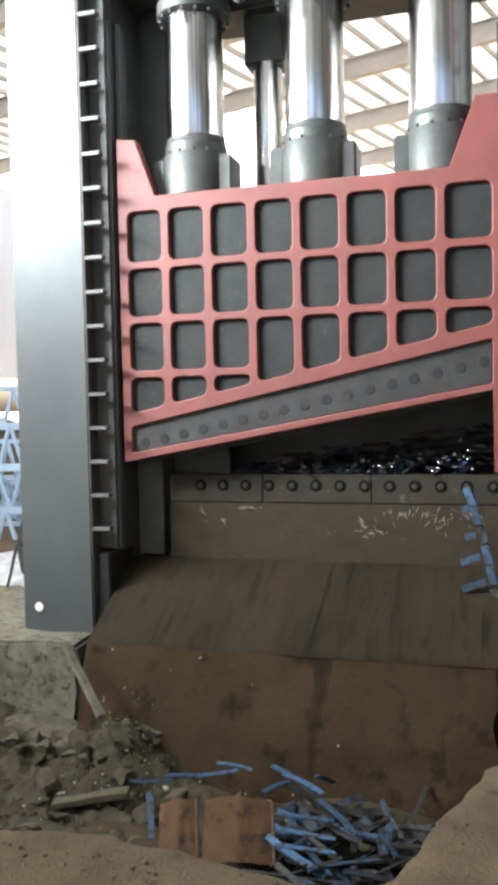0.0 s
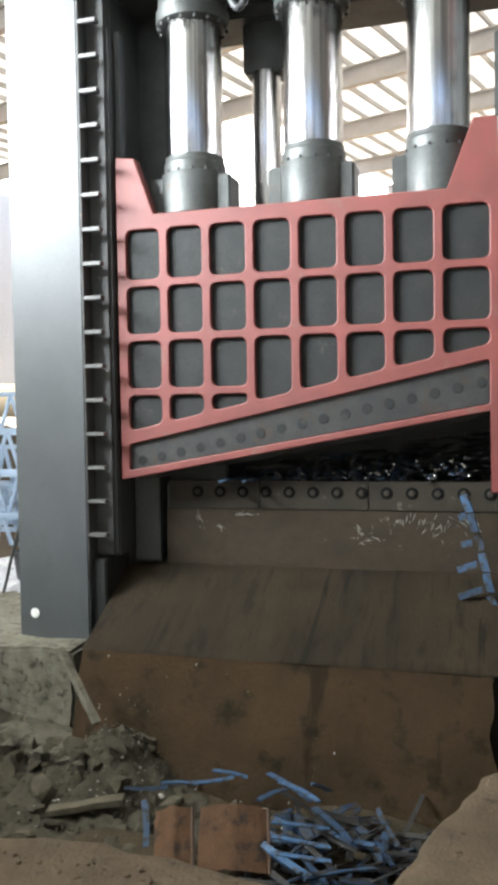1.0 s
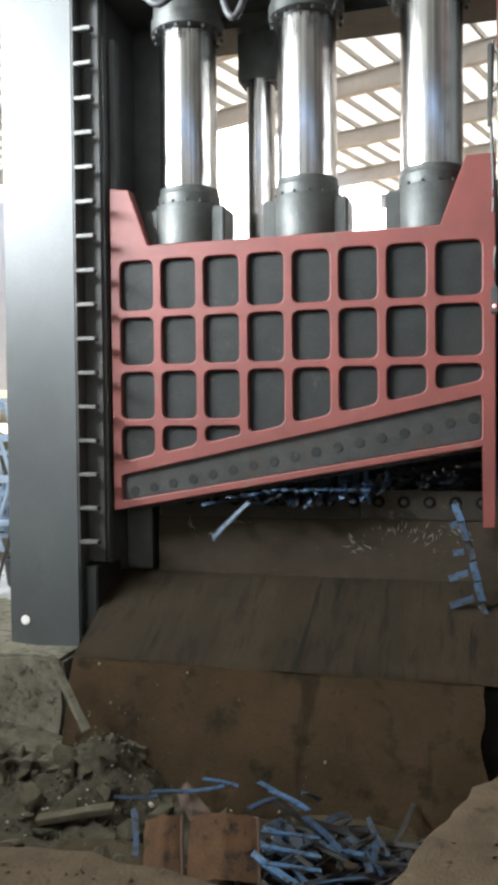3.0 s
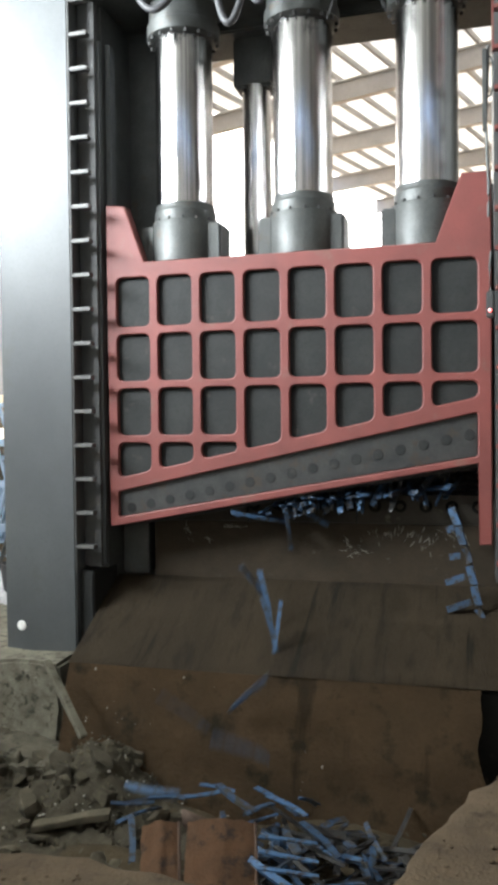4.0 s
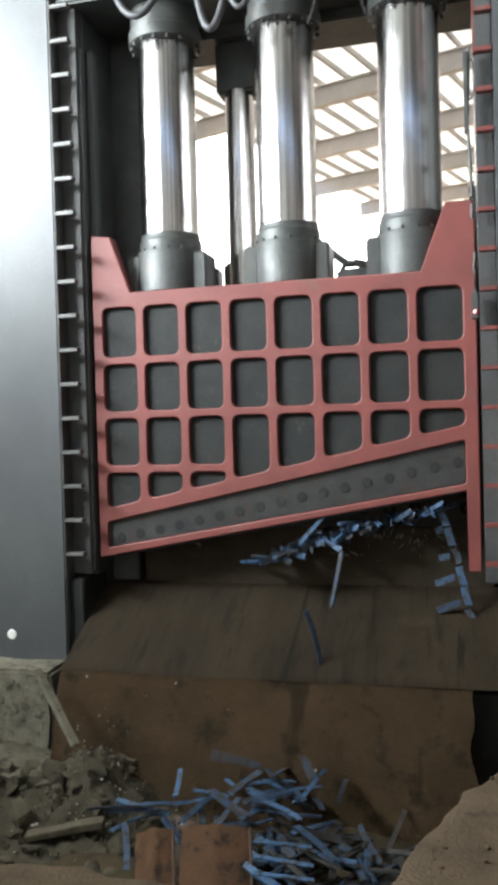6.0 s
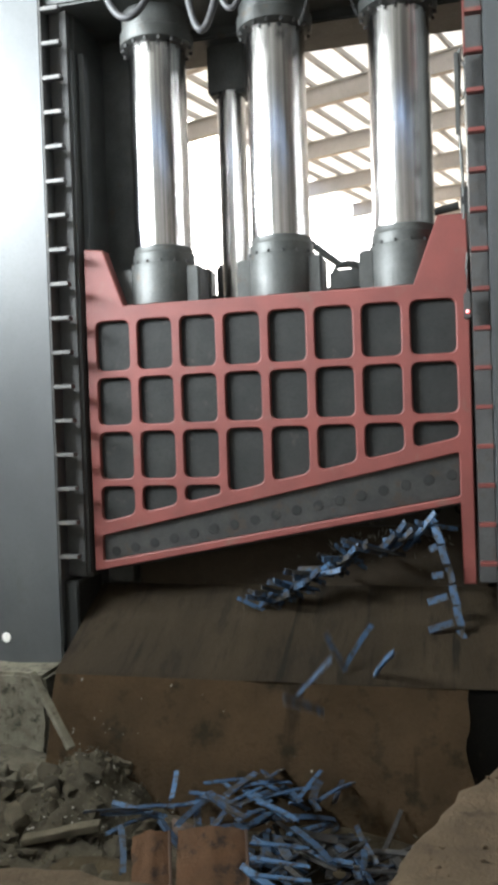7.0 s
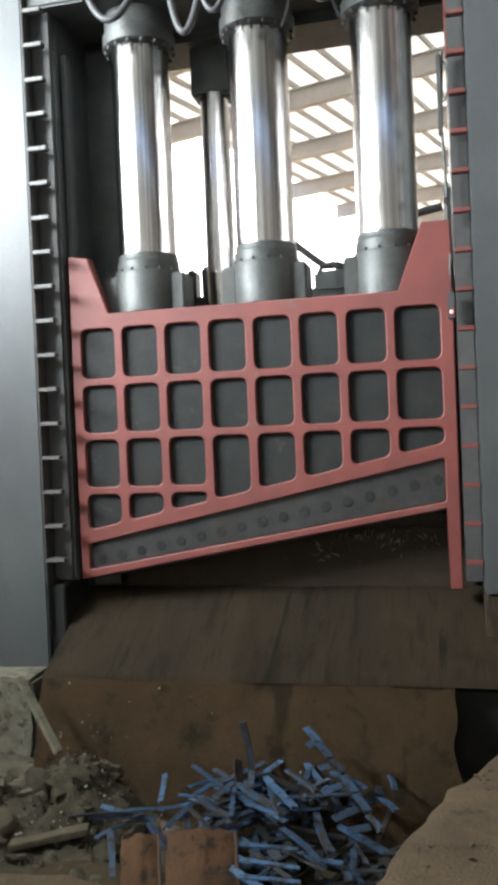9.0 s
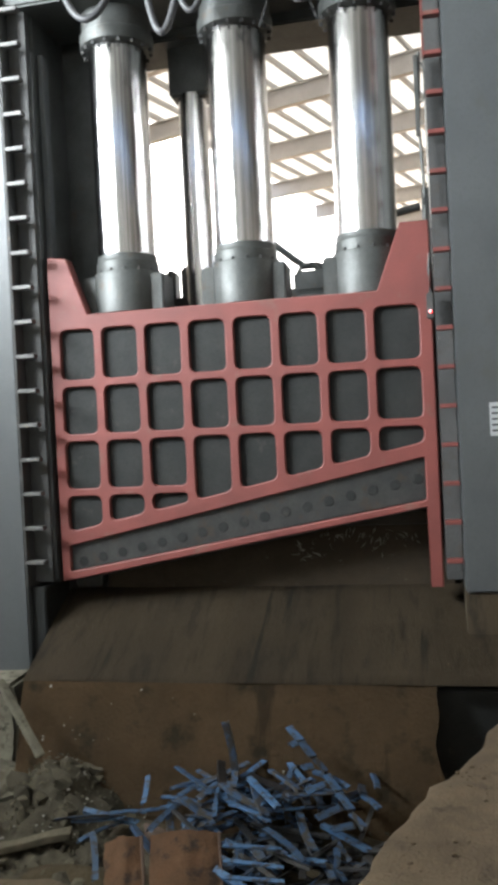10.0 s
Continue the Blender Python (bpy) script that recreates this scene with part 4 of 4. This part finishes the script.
lattice(-4.4, 4.2, 0.30, 9, "pale blue painted steel truss stacked in the yard")
lattice(-4.2, 4.8, 0.85, 9, "pale blue painted steel truss stacked in the yard")
lattice(-4.5, 5.4, 1.35, 9, "pale blue painted steel truss stacked in the yard")
lattice(-4.1, 3.9, -0.18, 9, "pale blue painted steel truss lying on the ground")
for x, y, z in ((-4.0, 4.5, 0.12), (-4.6, 5.0, 0.62), (-4.3, 5.8, 0.03), (-4.7, 6.2, 0.03)):
    lattice(x, y, z, 12, "pale blue painted steel truss stacked in the yard")
bm = grid_sheet(30, 30, lambda u, v: Vector((-4.4 + 2.2 * u, 1.0 + 1.2 * v, 0.02 + 0.22 * math.sin(math.pi * u) * math.sin(math.pi * v) * (1 + 0.6 * noise.noise(Vector((u * 6, v * 6, 3)))) + 0.04 * noise.noise(Vector((u * 20, v * 20, 1))))))
tagged(part("white_tarp", bm, TARP), "crumpled white plastic tarp on the ground", "tarp")
bar("steel_rod", (-2.86, 1.05, 0.05), (-2.66, 1.2, 1.0), 0.025, 0.025, DARK, "thin dark steel rod leaning in the yard", "rod")
for k in range(3):
    hh = 0.7 + 0.5 * k
    bm = grid_sheet(24, 8, lambda u, v: Vector((-12 + 7.5 * u, 8 + 2 * k + 2.5 * v, hh * math.sin(math.pi * v) * (0.7 + 0.5 * noise.noise(Vector((u * 7, v * 4, k)))))))
    tagged(part("scrap_heap", bm, STONE), "grey heap of mixed scrap in the yard", "scrap heap", kind="stuff")


def bucket():
    g = thing("bucket", "small black bucket standing on the white tarp", "bucket", "", pose(-2.78, 1.35, 0.12))
    part("pail", lathe([(0.10, 0), (0.135, 0.26), (0.145, 0.265), (0.13, 0.27), (0.095, 0.03)], 20), BLACK, g)
    part("handle", tube([(0.135 * math.cos(a), 0, 0.26 + 0.12 * math.sin(a)) for a in np.linspace(0, math.pi, 12)], 0.006, 6), DARK, g)


bucket()


def blend_pose(place, a, b, f):
    return Matrix.LocRotScale(place, a.slerp(b, f), None)


def motions():
    down = [(0, 0.597), (0.5, 0.556), (1, 0.518), (1.5, 0.477), (2, 0.435), (2.5, 0.395), (4, 0.277), (4.5, 0.237), (5, 0.197), (5.5, 0.156), (7, 0.036), (7.5, 0.011), (8, 0.004), (8.6, 0.0), (10, 0.0)]
    walk(SLIDE, [(t, pose(0, 0, z)) for t, z in down])
    rr, ru = random.Random(8), random.Random(9)

    def turn(rx, ry, rz):
        return Euler((radians(rx), radians(ry), radians(rz))).to_quaternion()
    def edge(x, t):
        """Height of the slide's lower rim."""
        return 0.62 + (x + 1.18) * 0.18 + np.interp(t, [a for a, b in down], [b for a, b in down])

    def wait_rows(x, lie, air, until, y_end, dz=0.0):
        """A piece lies on the bed, is pushed out below the slide's rim and is pressed down by it."""
        out = min(7 * (1 - (0.63 - 0.18 * (x + 1.18)) / 0.57), until - 0.6)
        out = max(out, 0.5)
        rows = [(0, blend_pose((x, 0.50, 1.14 + dz), lie, air, 0)), (out - 0.4, blend_pose((x, 0.50, 1.14 + dz), lie, air, 0)), (out, blend_pose((x, 0.22, 1.14 + dz), lie, air, 0))]
        mid = (out + until) / 2
        rows.append((mid, blend_pose((x, 0.16, min(1.14 + dz, edge(x, mid) - 0.05)), lie, air, 0.06)))
        rows.append((until, blend_pose((x, y_end, min(1.12, edge(x, until) - 0.07)), lie, air, 0.2)))
        return rows
    for ob, t0, x, lx, ly, lz in DROPS:
        lie = turn(0, 0, 90 + rr.uniform(-20, 20))
        air = turn(rr.uniform(60, 120), 90 + rr.uniform(-28, 28), rr.uniform(-20, 20))
        land = turn(rr.uniform(-20, 20), rr.uniform(-10, 10), rr.uniform(10, 170))
        end = (lx, ly, lz)
        walk(ob, wait_rows(x, lie, air, t0 - 0.05, 0.10) + [(t0 + 0.08, blend_pose((x, 0.04, 0.97), lie, air, 0.65)),
                  (t0 + 0.18, blend_pose((x, 0.0, 0.87), lie, air, 1)), (t0 + 0.30, blend_pose((x, -0.12, 0.64), air, land, 0.05)), (t0 + 0.42, blend_pose((x, -0.28, 0.40), air, land, 0.12)),
                  (t0 + 0.55, blend_pose((x * 0.9 + lx * 0.1, -0.55, 0.25), air, land, 0.25)), (t0 + 0.68, blend_pose((x * 0.6 + lx * 0.4, -0.82, -0.04), air, land, 0.6)),
                  (t0 + 0.82, blend_pose(end, air, land, 1)), (10, blend_pose(end, air, land, 1))])
    # the row that slides off at the end: ends of its line as (time, y, x and z of one end, x and z of the other)
    line = [(6.3, 0.06, -0.16, 0.48, 1.05, 1.00), (7.0, 0.03, -0.14, 0.42, 1.06, 0.96), (7.3, -0.05, -0.13, 0.40, 1.05, 0.92), (7.5, -0.25, -0.09, 0.35, 1.04, 0.80), (7.8, -0.65, -0.14, 0.04, 1.12, 0.42), (8.0, -0.85, -0.10, -0.20, 1.12, 0.15), (8.1, -1.05, -0.10, -0.42, 1.08, -0.14)]
    for ob, u, late in ROW:
        jit = rr.uniform(-1, 1)
        lie = turn(ru.uniform(-60, 60), ru.uniform(-38, 8), 90 + ru.uniform(-32, 32))
        air = turn(88 + 16 * jit, 82 + rr.uniform(-16, 16), rr.uniform(-12, 12))
        land = turn(rr.uniform(-15, 25), rr.uniform(-14, 14), rr.uniform(10, 170))
        start = (-0.14 + 1.2 * u, 0.45, 1.14)
        end = (0.35 + 0.95 * (u - 0.5) + 0.12 * jit, -1.30 + 0.55 * rr.random(), -0.44 + 0.20 * rr.random())
        if 0.13 < u < 0.16 and not late:
            end, land = (0.095, -0.90, -0.14), turn(88, 82, 0)
        rows = wait_rows(start[0], lie, air, 5.75 + 0.15 * u, 0.11, ru.uniform(-0.03, 0.02 + 0.07 * u))
        for t, y, xa, za, xb, zb in line:
            k = 0.025 * jit
            rows.append((t + (late if t > 7 else 0), blend_pose((xa + (xb - xa) * u + k, y + k, za + (zb - za) * u + k + 0.05 * math.sin(math.pi * u)), *((lie, air, (0.40 + 0.2 * max(0, jit), 0.5, 0.62)[(t > 6.5) + (t > 7.1)]) if t < 7.4 else (air, land, max(0, (t - 7.9) * 2))))))
        rows += [(8.27 + late, blend_pose(end, air, land, 1)), (10, blend_pose(end, air, land, 1))]
        walk(ob, rows)
    hang = pose(1.055, 0.12, 1.06, -8, -13, 0)
    fallen = pose(0.41, -0.75, -0.06, -66, 0, 38)
    walk(CLUSTER, [(0, hang), (6.3, hang), (6.8, pose(1.06, 0.08, 1.01, -10, -12, 0)), (7.0, pose(1.06, 0.02, 0.96, -14, -11, 0)), (7.3, pose(1.05, -0.22, 0.76, -18, -10, 0)), (7.5, pose(1.03, -0.44, 0.60, -18, -12, 0)),
                   (7.8, pose(0.93, -0.62, 0.20, -20, -11, 0)), (8.0, pose(0.75, -0.70, 0.05, -38, -10, 8)), (8.2, pose(0.48, -0.74, -0.03, -56, -4, 28)), (8.5, fallen), (10, fallen)])
    rest = pose(-0.26, -0.98, -0.60, 12, 5, 140)
    walk(LUMP, [(0, pose(-0.92, 0.80, 1.18, 0, 0, 0)), (1.3, pose(-0.92, 0.80, 1.18, 0, 0, 0)), (1.75, pose(-0.64, 0.38, 1.17, 0, 0, 10)), (1.95, pose(-0.60, 0.10, 1.00, 10, -35, 0)), (2.1, pose(-0.58, 0.02, 0.85, 15, -38, 8)), (2.4, pose(-0.47, -0.22, 0.47, 30, -36, 14)), (2.5, pose(-0.46, -0.30, 0.31, 34, -32, 20)),
                (2.7, pose(-0.54, -0.60, -0.03, 50, -40, 60)), (2.95, pose(-0.36, -1.02, -0.40, 30, -10, 105)), (3.1, rest), (10, rest)])


motions()
